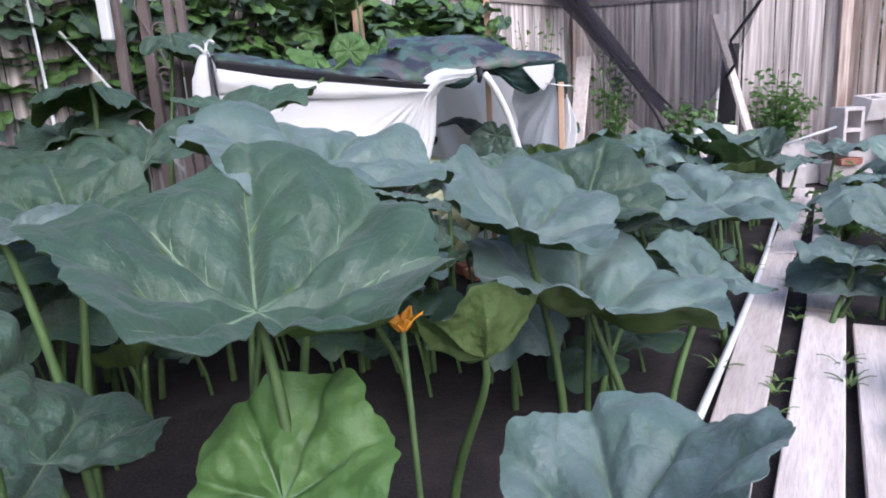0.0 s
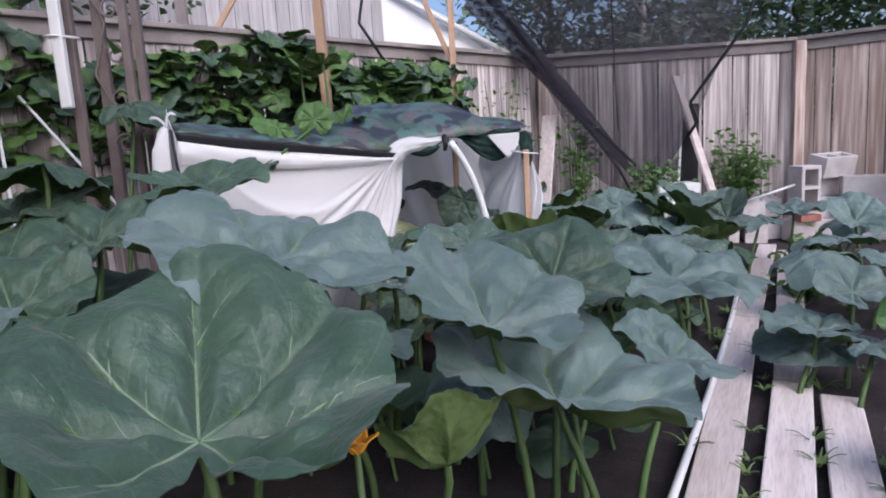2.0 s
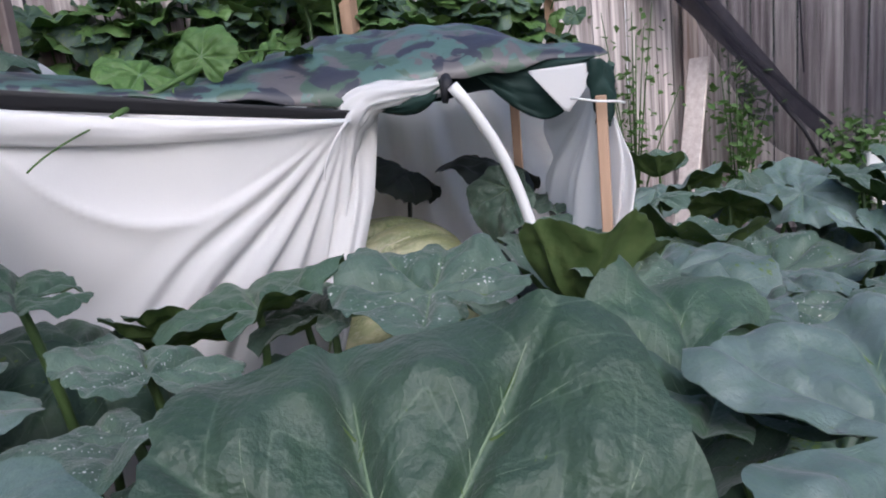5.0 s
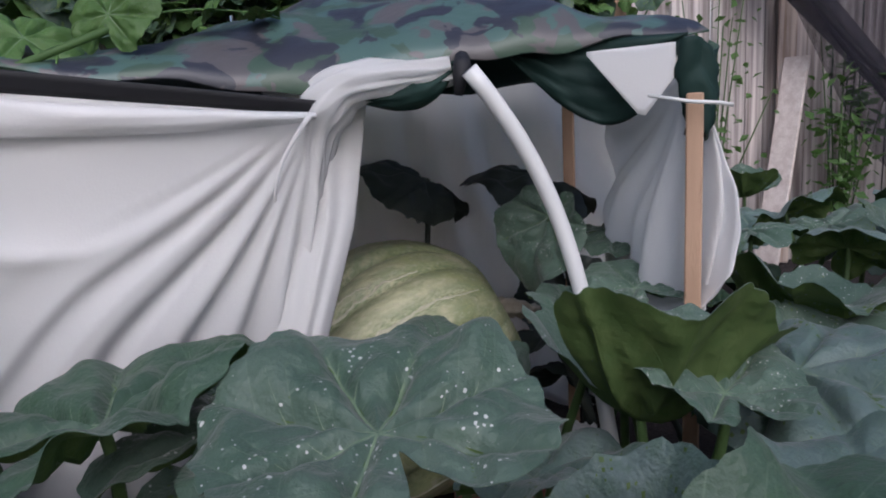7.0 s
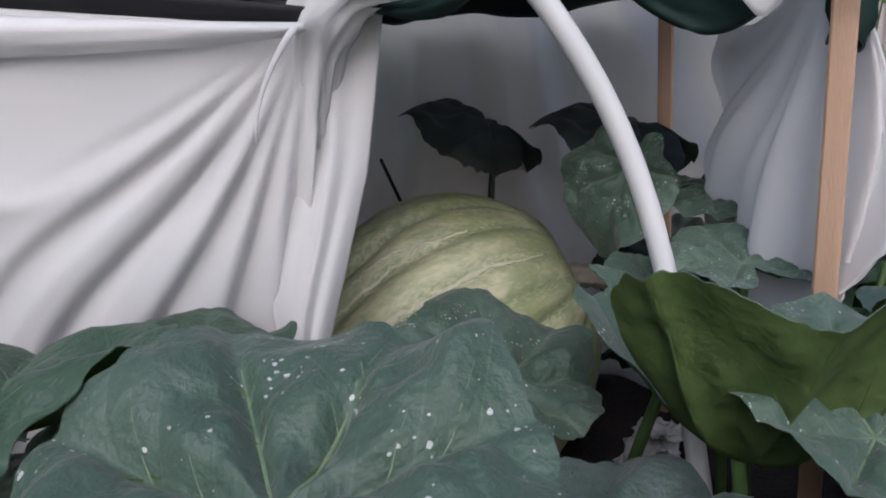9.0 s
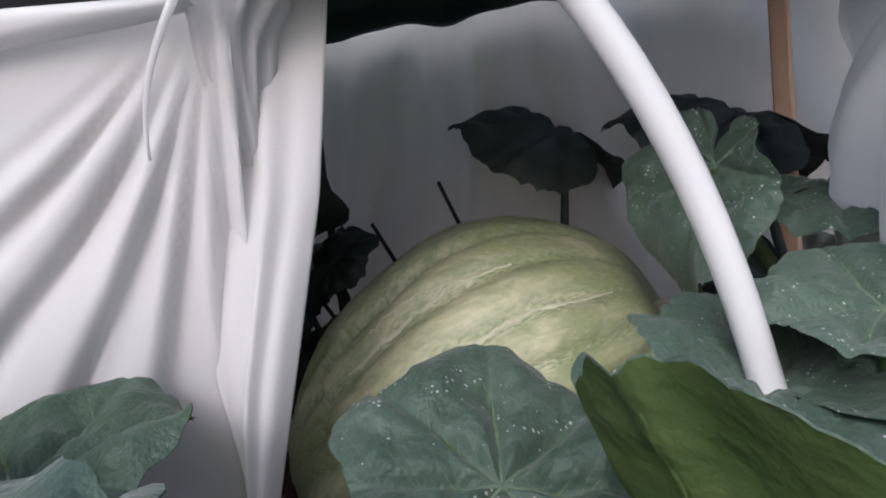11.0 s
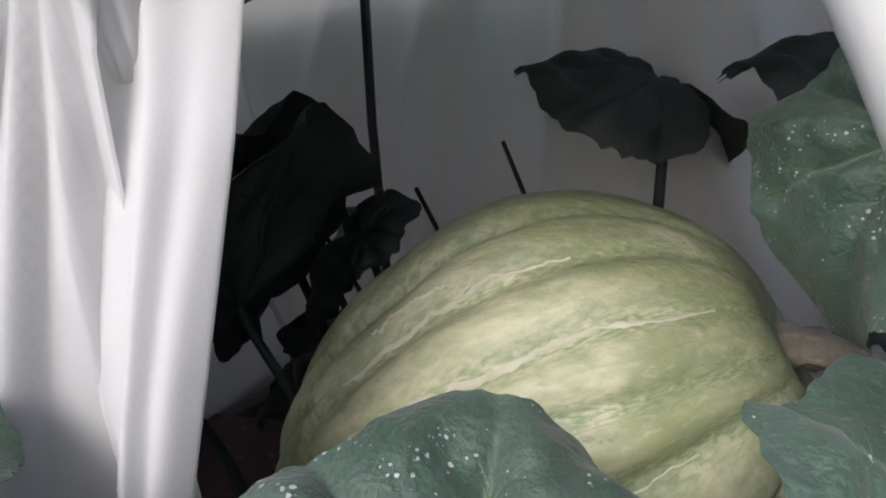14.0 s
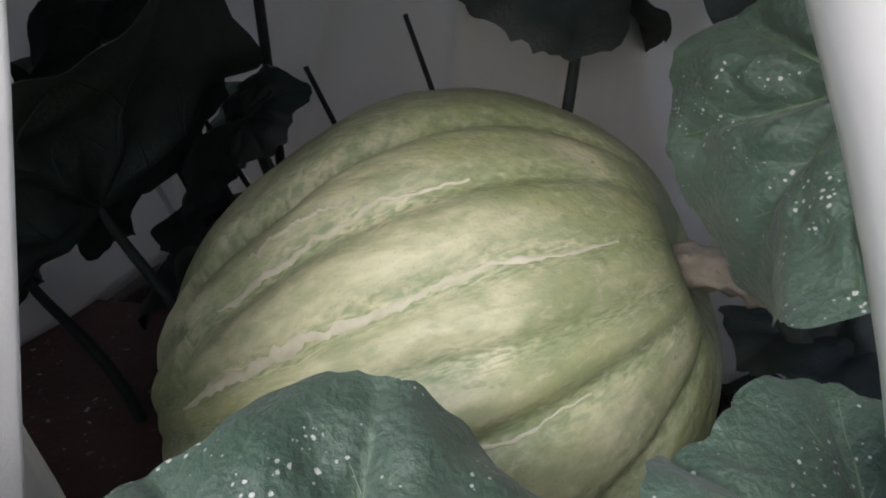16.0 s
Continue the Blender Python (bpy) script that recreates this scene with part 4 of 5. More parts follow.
leaf(-0.431, 3.148, 1.017, 0.270, -54, 6, 8, shape(0.19, 0.00, 0.1, 4, 11.8, 0.05), green=True, foot=(-0.80, 2.95), label="broad pumpkin leaf raised before the hanging sheet")
leaf(0.071, 3.821, 0.609, 0.170, 32, 5, 3, shape(0.15, 0.03, 0.09, 6, 13.3, 0.22), green=True)
leaf(0.985, 3.640, 0.590, 0.170, -40, 4, 4, shape(0.35, 0.10, 0.20, 5, 4.1, 0.10), label="pale star-shaped pumpkin leaf with a deep centre")
leaf(0.089, 3.258, 0.657, 0.170, 43, 4, 17, shape(0.07, 0.02, 0.09, 6, 4.1, 0.05), spotted=True)
leaf(0.229, 3.058, 0.645, 0.164, -153, 9, 4, shape(0.15, -0.00, 0.09, 6, 4.1, 0.05), spotted=True)
leaf(-0.133, 3.569, 0.618, 0.160, -19, -28, -15, shape(0.15, 0.02, 0.12, 3, 2.3, 0.05), green=True)
leaf(-0.150, 3.248, 0.802, 0.168, 137, 21, -4, shape(0.15, 0.01, 0.1, 4, 11.8, 0.22), green=True)
leaf(0.493, 3.580, 0.700, 0.216, 50, 13, -6, shape(0.15, 0.01, 0.1, 4, 9.4, 0.05), spotted=True, label="large mildew-spotted leaf before the shelter opening")
leaf(0.124, 3.553, 0.680, 0.220, -8, 6, -10, shape(0.10, 0.11, 0.09, 6, 13.3, 0.05), green=True)
leaf(0.243, 3.633, 0.645, 0.190, 0, 5, -10, shape(0.06, 0.06, 0.09, 6, 13.3, 0.05), spotted=True)
leaf(0.383, 4.162, 0.520, 0.185, 44, 22, 12, shape(0.08, 0.00, 0.09, 6, 13.3, 0.22), spotted=True, label="mildew-spotted leaf in front of the pumpkin")
leaf(0.724, 4.059, 0.530, 0.232, -60, -12, -19, shape(0.86, 0.05, 0.10, 4, 4.1, 0.05), spotted=True, label="funnel-shaped pumpkin leaf showing its yellow-green underside")
leaf(0.850, 4.020, 0.600, 0.150, 27, 16, 6, shape(0.30, -0.07, 0.12, 3, 7.2, 0.22), spotted=True, label="curled pumpkin leaf with white mildew trails")
leaf(0.601, 4.320, 0.600, 0.142, 45, 10, 13, shape(0.30, -0.00, 0.05, 5, 7.2, 0.05), spotted=True, label="leaf with an upturned rim beside the pumpkin")
leaf(0.994, 3.399, 0.575, 0.235, 26, 19, 10, shape(0.38, 0.00, 0.09, 6, 4.1, 0.22), green=True)
leaf(0.687, 4.381, 0.665, 0.131, 35, 10, -1, shape(0.14, 0.00, 0.05, 5, 7.2, 0.05), spotted=True)
leaf(0.463, 4.598, 0.782, 0.138, 150, -70, -12, shape(0.12, 0.12, 0.1, 4, 4.1, 0.45), spotted=True, foot=(0.68, 4.74), label="broad leaf with white dots inside the shelter")
leaf(0.600, 4.640, 0.735, 0.135, -72, 2, 10, shape(-0.10, -0.05, 0.12, 5, 7.2, 0.20), spotted=True, foot=(0.62, 4.78), label="leaf seen edge-on in the shelter opening")
leaf(1.926, 3.561, 0.201, 0.232, 55, -3, -21, shape(0.14, 0.00, 0.12, 3, 5.9, 0.22))
leaf(-1.0, 2.10, 0.62, 0.24, 60, 8, -6, 4, green=True)
leaf(-0.72, 2.55, 0.66, 0.26, 100, 10, 0, 2, green=True)
leaf(-1.05, 3.10, 0.78, 0.26, 70, 12, 0, 7, green=True)
leaf(-0.86, 2.85, 0.86, 0.09, 0, 70, 0, 5, young=True, label="small yellow-green unfolding pumpkin leaf")
leaf(-1.06, 3.98, 1.38, 0.21, -60, 4, 8, 6, green=True, label="pumpkin leaf lifted above the shelter's corner")
leaf(-0.86, 2.94, 1.13, 0.20, 20, -4, 6, 6, green=True)
leaf(-1.20, 2.60, 1.02, 0.24, 50, 4, 0, 4, green=True)
# Leaves inside the shelter; the dark ones carry its shade in their colour
leaf(-0.045, 5.04, 0.835, 0.235, 88, 30, 6, 9, dark=True, label="leaf against the back sheet, shade put into its colour")
leaf(0.37, 4.99, 0.83, 0.23, 84, 22, 4, 9, dark=True, label="drooping leaf at the back of the shelter, coloured dark for shade")
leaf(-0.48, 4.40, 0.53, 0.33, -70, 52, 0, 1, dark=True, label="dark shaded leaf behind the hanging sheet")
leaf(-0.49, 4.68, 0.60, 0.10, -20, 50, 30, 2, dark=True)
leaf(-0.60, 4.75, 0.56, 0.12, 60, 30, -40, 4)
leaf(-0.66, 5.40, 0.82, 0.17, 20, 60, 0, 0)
# Added dark blades that fill the shaded gaps either side of the pumpkin
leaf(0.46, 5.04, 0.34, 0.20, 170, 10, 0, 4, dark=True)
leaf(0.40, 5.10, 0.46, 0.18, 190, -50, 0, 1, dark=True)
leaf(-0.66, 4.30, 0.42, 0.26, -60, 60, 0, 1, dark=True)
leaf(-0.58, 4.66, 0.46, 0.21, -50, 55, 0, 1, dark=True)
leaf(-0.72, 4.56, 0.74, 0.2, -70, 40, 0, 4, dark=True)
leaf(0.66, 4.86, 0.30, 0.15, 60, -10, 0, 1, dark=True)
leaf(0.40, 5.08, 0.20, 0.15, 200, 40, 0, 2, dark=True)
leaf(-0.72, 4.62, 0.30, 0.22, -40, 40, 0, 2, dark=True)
# Leaves beside and beyond the planks
leaf(1.88, 3.50, 0.28, 0.20, 60, 10, 0, 1)
leaf(2.02, 3.36, 0.26, 0.17, -90, -6, 0, 2)
leaf(2.08, 3.62, 0.40, 0.18, 20, 34, 0, 0)
leaf(2.16, 3.32, 0.36, 0.16, -60, 30, 0, 1, young=True)
leaf(1.66, 2.40, 0.16, 0.20, -60, 10, 0, 6)
leaf(1.86, 2.62, 0.22, 0.17, 30, 12, 0, 4)
leaf(2.22, 5.55, 0.46, 0.23, 20, 4, 0, 6)
leaf(2.52, 5.62, 0.44, 0.22, 80, 4, 0, 4)
leaf(2.82, 5.75, 0.46, 0.22, -40, 8, 0, 1)
leaf(3.10, 5.40, 0.44, 0.22, 60, 4, 0, 6)
leaf(2.36, 4.40, 0.42, 0.24, 60, 2, 0, 6)
leaf(2.62, 4.75, 0.42, 0.24, 10, -4, 0, 4)
leaf(2.90, 5.10, 0.46, 0.20, 0, 30, 0, 3)
leaf(2.70, 4.30, 0.36, 0.22, -40, 4, 0, 1)


def scatter(x0, x1, y0, y1, gap, zs, sizes, seed, keep, count=4000, young=0.0, tilts=(-24, 36), base=0.0):
    rnd = random.Random(seed)
    placed = []
    for _ in range(count):
        x, y = rnd.uniform(x0, x1), rnd.uniform(y0, y1)
        if not keep(x, y) or any((x - a) ** 2 + (y - b) ** 2 < gap ** 2 for a, b in placed):
            continue
        placed.append((x, y))
        leaf(x, y, rnd.uniform(*zs), rnd.uniform(*sizes), rnd.uniform(0, 360), rnd.uniform(*tilts), rnd.uniform(-24, 24), rnd.randrange(8), far=True,
             spotted=(y > 3.2 and rnd.random() < 0.45), green=x < -0.2, young=rnd.random() < young, base=base)


def off_path(x, y):
    q = Vector((x - 1.15, y - 2.79, 0))
    return q.dot(PATH_SIDE) < -0.20 or q.dot(PATH_DIR) > 2.9


def outside(x, y):
    return not (Vector((x + 0.66, y - 3.5, 0)).dot(-FRONT_N) > -0.20 and -1.6 < x < 0.98 and y < 5.5)


def off_walk(x, y):
    return math.hypot(x - 0.5, y - 0.75) > 0.75 and not (0.42 < x < 0.98 and 1.0 < y < 4.2)


scatter(-2.6, -0.15, 1.2, 4.0, 0.27, (0.50, 0.70), (0.19, 0.27), 21, lambda x, y: outside(x, y) and off_walk(x, y) and x < -0.1 - 0.85 * (y < 2.45))
scatter(-0.2, 1.1, 2.55, 4.0, 0.30, (0.36, 0.46), (0.15, 0.2), 22, lambda x, y: outside(x, y) and off_path(x, y) and math.hypot(x - 0.5, y - 0.75) > 0.8 and not (y < 2.4 and x > 0.15))
scatter(0.95, 2.3, 3.9, 6.6, 0.26, (0.40, 0.60), (0.17, 0.25), 23, lambda x, y: outside(x, y) and off_path(x, y))
scatter(2.3, 3.2, 3.6, 6.0, 0.34, (0.28, 0.42), (0.14, 0.2), 24, lambda x, y: (Vector((x - 1.15, y - 2.79, 0)).dot(PATH_SIDE) > 0.95))


LOW = [leaf_mesh(k, LEAF_GREEN_SHADE, LEAF_UNDER, 0.34, ribs=False) for k in KINDS[:8]]


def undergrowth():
    """Small low leaves in the shade-darkened green that close the gaps between the stalks; too many and too hidden to
    count.
    """
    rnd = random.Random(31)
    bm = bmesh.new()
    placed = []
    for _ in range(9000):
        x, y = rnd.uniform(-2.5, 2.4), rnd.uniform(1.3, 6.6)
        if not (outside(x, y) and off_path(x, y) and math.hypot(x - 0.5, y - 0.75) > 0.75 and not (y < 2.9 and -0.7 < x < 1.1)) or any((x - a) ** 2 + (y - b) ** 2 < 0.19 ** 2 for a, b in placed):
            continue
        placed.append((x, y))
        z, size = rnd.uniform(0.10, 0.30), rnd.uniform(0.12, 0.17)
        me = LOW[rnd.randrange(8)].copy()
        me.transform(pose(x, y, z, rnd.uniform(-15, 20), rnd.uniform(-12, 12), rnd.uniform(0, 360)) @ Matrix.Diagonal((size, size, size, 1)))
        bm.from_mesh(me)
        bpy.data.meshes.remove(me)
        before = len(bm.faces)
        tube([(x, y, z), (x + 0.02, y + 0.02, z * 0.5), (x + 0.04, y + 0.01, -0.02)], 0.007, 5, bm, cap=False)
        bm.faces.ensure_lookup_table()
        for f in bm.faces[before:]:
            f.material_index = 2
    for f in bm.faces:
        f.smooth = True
    solo("low_foliage", bm, (LEAF_GREEN_SHADE, LEAF_UNDER, STALK), "low shaded leaves and stalks under the pumpkin leaves", "foliage", kind="stuff")


undergrowth()


# ---- beyond the shelter: posts, trellis, blocks ----
def post(a, b, size, label, name="wooden_post", material=None):
    a, b = Vector(a), Vector(b)
    v = b - a
    bm = box((size[0], size[1], v.length), (0, 0, 0), bevel=0.004)
    turn = v.to_track_quat("Z", "Y").to_matrix().to_4x4()
    return solo(name, bm, material or NEW_WOOD, label, "post", at=Matrix.Translation((a + b) / 2) @ turn)


post((-0.47, 5.70, 0), (-0.50, 5.70, 2.9), (0.10, 0.06), "upright pine post behind the shelter")
post((0.40, 6.60, 0), (0.42, 6.60, 2.9), (0.09, 0.05), "upright pine post of the net frame")
post((0.05, 6.66, 2.62), (0.40, 6.64, 1.75), (0.07, 0.04), "slanting pine brace of the net frame", "wooden_brace")
post((-1.62, 6.10, 0), (-1.62, 6.10, 2.6), (0.08, 0.05), "brown wooden post behind the vines", material=RAIL_WOOD)
post((-1.58, 6.06, 1.72), (-1.10, 6.24, 2.5), (0.08, 0.04), "slanting wooden brace above the vines", "wooden_brace")
post((1.16, 7.42, 0.0), (1.32, 7.66, 1.28), (0.15, 0.025), "greyed plank leaning against the fence corner", "leaning_plank", PLANK_WOOD)
post((2.90, 7.18, 0.0), (2.52, 7.60, 1.58), (0.11, 0.03), "pale plank leaning against the fence", "leaning_plank", PLANK_WOOD)
solo("white_rod", tube([(2.50, 7.45, 0.35), (2.62, 7.62, 1.60)], 0.013, 8), PVC, "thin white plastic rod leaning against the fence", "rod", smooth=True)
solo("black_panel", box((0.17, 0.02, 1.30), (2.66, 7.60, 0.66), Euler((0.06, 0.0, -0.05)).to_matrix(), 0.003), BLACK_CLOTH, "black plastic sheet standing against the fence", "panel")

trellis = thing("garden_trellis", "brown metal trellis with scrolled ironwork and a white pole", "trellis")
for x, y, w in ((-1.42, 4.18, 0.05), (-1.33, 4.30, 0.055), (-1.16, 4.22, 0.04), (-1.11, 4.25, 0.04)):
    part("upright", box((w, 0.04, 2.6), (x, y, 1.3), bevel=0.004), BROWN_METAL, trellis)
pole = part("white_pole", box((0.055, 0.04, 1.6), (-1.42, 4.08, 2.18), bevel=0.006), PVC, trellis, "white plastic pole strapped on")
part("strap", tube([(-1.48, 4.06, 1.72), (-1.42, 4.05, 1.72), (-1.34, 4.12, 1.71)], 0.006, 6), PVC, pole)
part("strap", tube([(-1.48, 4.06, 2.12), (-1.42, 4.05, 2.12), (-1.34, 4.12, 2.11)], 0.006, 6), PVC, pole)


def scroll(cx, cy, cz, r, hand):
    pts = []
    for k in range(40):
        a = k / 39 * 9.0
        rr = r * (1 - 0.085 * a)
        pts.append((cx + hand * rr * math.cos(a), cy, cz + rr * math.sin(a)))
    return tube(pts, 0.006, 6)


for k in range(6):
    part("scroll", scroll(-1.24, 4.25, 1.2 + 0.22 * k, 0.055, 1 if k % 2 else -1), BROWN_METAL, trellis, smooth=True)
part("scroll_rod", tube([(-1.36, 4.26, 2.0), (-1.28, 4.26, 1.8), (-1.36, 4.26, 1.55), (-1.24, 4.26, 1.3), (-1.2, 4.26, 1.05)], 0.006, 6), BROWN_METAL, trellis, smooth=True)

tripod = thing("sprinkler_tripod", "white metal sprinkler tripod among the vines", "tripod")
hub = Vector((-2.20, 4.66, 1.72))
part("riser", tube([hub + Vector((-0.06, 0, 0.40)), hub], 0.014, 8), PVC, tripod, smooth=True)
part("hub", tube([hub + Vector((0, 0, -0.03)), hub + Vector((0, 0, 0.03))], 0.03, 10), PVC, tripod)
for dx, dy in ((0.40, 0.05), (0.16, 0.35), (0.22, -0.30), (-0.3, 0.1)):
    part("leg", tube([hub, (hub.x + 3.0 * dx, hub.y + 3.0 * dy, 0.0)], 0.009, 6), PVC, tripod, smooth=True)


def block_mesh():
    """A hollow concrete block, lying, with two cells through it."""
    bm = bmesh.new()
    L, W, H, t = 0.39, 0.19, 0.19, 0.032
    xs = [-L / 2, -L / 2 + t, -t / 2, t / 2, L / 2 - t, L / 2]
    ys = [-W / 2, -W / 2 + t, W / 2 - t, W / 2]
    solid = {(i, j) for i in range(5) for j in range(3) if not (j == 1 and i in (1, 3))}
    cache = {}
    def vert(i, j, k):
        return cache.setdefault((i, j, k), bm.verts.new((xs[i], ys[j], (k - 0.5) * H))) if (i, j, k) not in cache else cache[i, j, k]
    for i, j in solid:
        c = [(i, j), (i + 1, j), (i + 1, j + 1), (i, j + 1)]
        bm.faces.new([vert(a, b, 1) for a, b in c])
        bm.faces.new([vert(a, b, 0) for a, b in reversed(c)])
        for (di, dj), e in (((0, -1), (0, 1)), ((1, 0), (1, 2)), ((0, 1), (2, 3)), ((-1, 0), (3, 0))):
            if (i + di, j + dj) not in solid:
                p, q = c[e[0]], c[e[1]]
                bm.faces.new((vert(*p, 0), vert(*q, 0), vert(*q, 1), vert(*p, 1)))
    bmesh.ops.recalc_face_normals(bm, faces=bm.faces[:])
    bmesh.ops.bevel(bm, geom=[e for e in bm.edges if e.calc_face_angle(0) > 1], offset=0.004, segments=1, affect="EDGES")
    return mesh_of("concrete_block", bm, CONCRETE)


BLOCK = block_mesh()


def block(x, y, z, rx=0, ry=0, rz=0, label="grey hollow concrete block in a loose pile"):
    o = new("concrete_block", BLOCK)
    o.matrix_basis = pose(x, y, z, rx, ry, rz)
    return tagged(o, label, "block", "pile of concrete blocks")


block(2.90, 7.30, 0.10, 0, 0, 80)
block(2.90, 7.30, 0.29, 0, 0, 84)
block(3.14, 7.22, 0.10, 0, 0, 75)
block(3.14, 7.24, 0.29, 0, 0, 70, "grey hollow concrete block on top of another")
block(3.36, 7.32, 0.10, 0, 0, 15)
block(3.32, 7.40, 0.29, 0, 0, 80)
block(3.58, 7.10, 0.10, 0, 0, 8)
block(3.48, 6.98, 0.50, 90, 90, 12, "concrete block standing upright so that both its cells show")
block(3.78, 7.25, 0.10, 0, 0, 10)
block(3.78, 7.25, 0.29, 0, 0, 5)
block(3.72, 7.28, 0.48, 0, 0, 20)
block(4.04, 7.02, 0.10, 0, 0, -20)
block(4.04, 7.02, 0.29, 0, 0, -25)
block(4.04, 7.02, 0.48, 0, 0, -18)
block(3.84, 7.22, 0.67, 12, 0, 24, "concrete block tipped on top of the pile")


def brick(x, y, z, rz=0.0, label="red clay brick lying on the soil"):
    solo("red_brick", box((0.20, 0.095, 0.06), bevel=0.004), RED_BRICK, label, "brick", "loose bricks", at=pose(x, y, z, 0, 0, rz))


brick(3.52, 6.98, 0.225, 10, "red clay brick under the upright block")
brick(3.62, 6.92, 0.03, 4)
brick(0.36, 4.45, 0.03, 40, "red clay brick beside the pumpkin")
brick(0.30, 4.56, 0.03, 32, "red clay brick beside the pumpkin")
brick(0.42, 4.60, 0.03, -30, "red clay brick beside the pumpkin")
solo("foam_box", box((0.40, 0.26, 0.20), (2.44, 7.34, 0.47), Euler((0, 0, 0.1)).to_matrix(), 0.012), PVC, "white foam box standing by the leaning plank", "box")
solo("concrete_block", box((0.34, 0.26, 0.37), (2.46, 7.34, 0.185), None, 0.01), CONCRETE, "grey concrete block under the foam box", "block", "pile of concrete blocks")
solo("clay_pot", tube([(2.74, 7.02, 0.0), (2.74, 7.02, 0.22), (2.74, 7.02, 0.25)], [0.08, 0.12, 0.13], 20), RED_BRICK, "terracotta pot leaning by the plank", "pot", smooth=True)
solo("thin_rail", tube([(2.95, 7.05, 0.38), (3.45, 6.95, 0.55)], 0.012, 8), PVC, "white plastic rod lying across the blocks", "rod", smooth=True)


def crumple(x, y, z, s, seed):
    def fn(u, v):
        return Vector((x + s * (u - 0.5) + 0.02 * wob(6 * u, 6 * v, seed), y + 0.7 * s * (v - 0.5) + 0.02 * wob(6 * v, 5 * u, seed + 3), z + 0.03 * wob(7 * u, 7 * v, seed + 7)))
    return sheet(fn, 14, 12, 0.006)


for k in range(4):
    solo("crumpled_paper", crumple(0.46 + 0.015 * k, 4.72 - 0.01 * k, 0.05 + 0.045 * k, 0.13 - 0.012 * k, 3.7 * k), CLOTH, "crumpled white plastic lying on the dark soil", "plastic", "crumpled plastic pieces")
solo("floor_board", box((0.9, 0.75, 0.03), (-0.62, 4.42, 0.035), Euler((0, 0, 0.5)).to_matrix(), 0.004),
     mat("dark_red_board", (0.06, 0.026, 0.024), (0.10, 0.048, 0.042), 5, 0.6, 0.4, 60, spots=(0.5, 0.45, 0.43), spot_scale=50, spot_size=0.34), "dark reddish board under the pumpkin", "board")
for a, b in (((-0.39, 4.99, 0.74), (-0.28, 4.98, 0.52)), ((-0.46, 4.80, 0.67), (-0.36, 4.82, 0.48)), ((-0.62, 4.66, 0.60), (-0.46, 4.70, 0.36)), ((0.52, 4.86, 0.50), (0.54, 4.86, 0.0))):
    a, b = Vector(a), Vector(b)
    low = b + (b - a) * (b.z / (a.z - b.z)) if a.z > b.z else b
    solo("thin_stick", tube([a, lerp(a, low, 0.5), low], [0.005, 0.006, 0.007], 7), IRON, "thin dark stick pushed in beside the pumpkin", "stick", "sticks in the shelter", smooth=True)


# ---- climbing vines at the fence ----
CLIMB = [leaf_mesh(k, LEAF_YOUNG, LEAF_UNDER, 0.34, ribs=False) for k in KINDS[:5]] + [leaf_mesh(k, LEAF_GREEN_SHADE, LEAF_UNDER, 0.34, ribs=False) for k in KINDS[:5]]


def climbers():
    """The mass of squash leaves on the fence; it cannot be counted, so it is one object."""
    rnd = random.Random(5)
    a, b = Vector((-2.9, 4.5, 0)), Vector((1.0, 7.35, 0))
    d = (b - a).normalized()
    n = Vector((d.y, -d.x, 0))
    face = math.degrees(math.atan2(-n.x, n.y))
    bm = bmesh.new()
    for k in range(720):
        s = 0.05 + 0.81 * rnd.random() ** 1.05
        out = rnd.uniform(0.05, 0.36)
        top = 2.0 - 0.32 * s + 0.35 * wob(5 * s, 1) + 0.15 * wob(17 * s, 4) - 0.25 * out
        z = lerp(1.05 if 0.25 < s < 0.8 else 0.6, top, rnd.random() ** 0.75)
        p = lerp(a, b, s) + n * out
        size = rnd.uniform(0.06, 0.15)
        young = rnd.random() < 0.55
        m = pose(p.x, p.y, z, rnd.uniform(-55, 5), rnd.uniform(-20, 20), face + rnd.uniform(-70, 70)) @ Matrix.Diagonal((size, size, size, 1))
        me = CLIMB[rnd.randrange(5) + (0 if young else 5)].copy()
        me.transform(m)
        before = len(bm.faces)
        bm.from_mesh(me)
        bpy.data.meshes.remove(me)
        bm.faces.ensure_lookup_table()
        for f in bm.faces[before:]:
            f.material_index = f.material_index if young or f.material_index else 3
            f.smooth = True
        back = p - n * out * 0.9
        before = len(bm.faces)
        tube(bezier(p + Vector((0, 0, z)), p + Vector((0, 0, z - 0.08)), back + Vector((0, 0, z - 0.1)), back + Vector((0, 0, z - 0.25)), 5), 0.005, 5, bm, cap=False)
        bm.faces.ensure_lookup_table()
        for f in bm.faces[before:]:
            f.material_index = 2
    return solo("climbing_squash", bm, (LEAF_YOUNG, LEAF_UNDER, STALK, LEAF_GREEN_SHADE), "dense green squash vines climbing along the fence", "vines", kind="stuff")


climbers()
leaf(-0.42, 5.35, 1.66, 0.16, 40, -20, 0, 1, young=True)
leaf(-0.60, 5.45, 1.62, 0.17, 100, 30, 0, 0, young=True)
leaf(-0.28, 5.52, 1.50, 0.14, -60, 10, 0, 2, young=True)


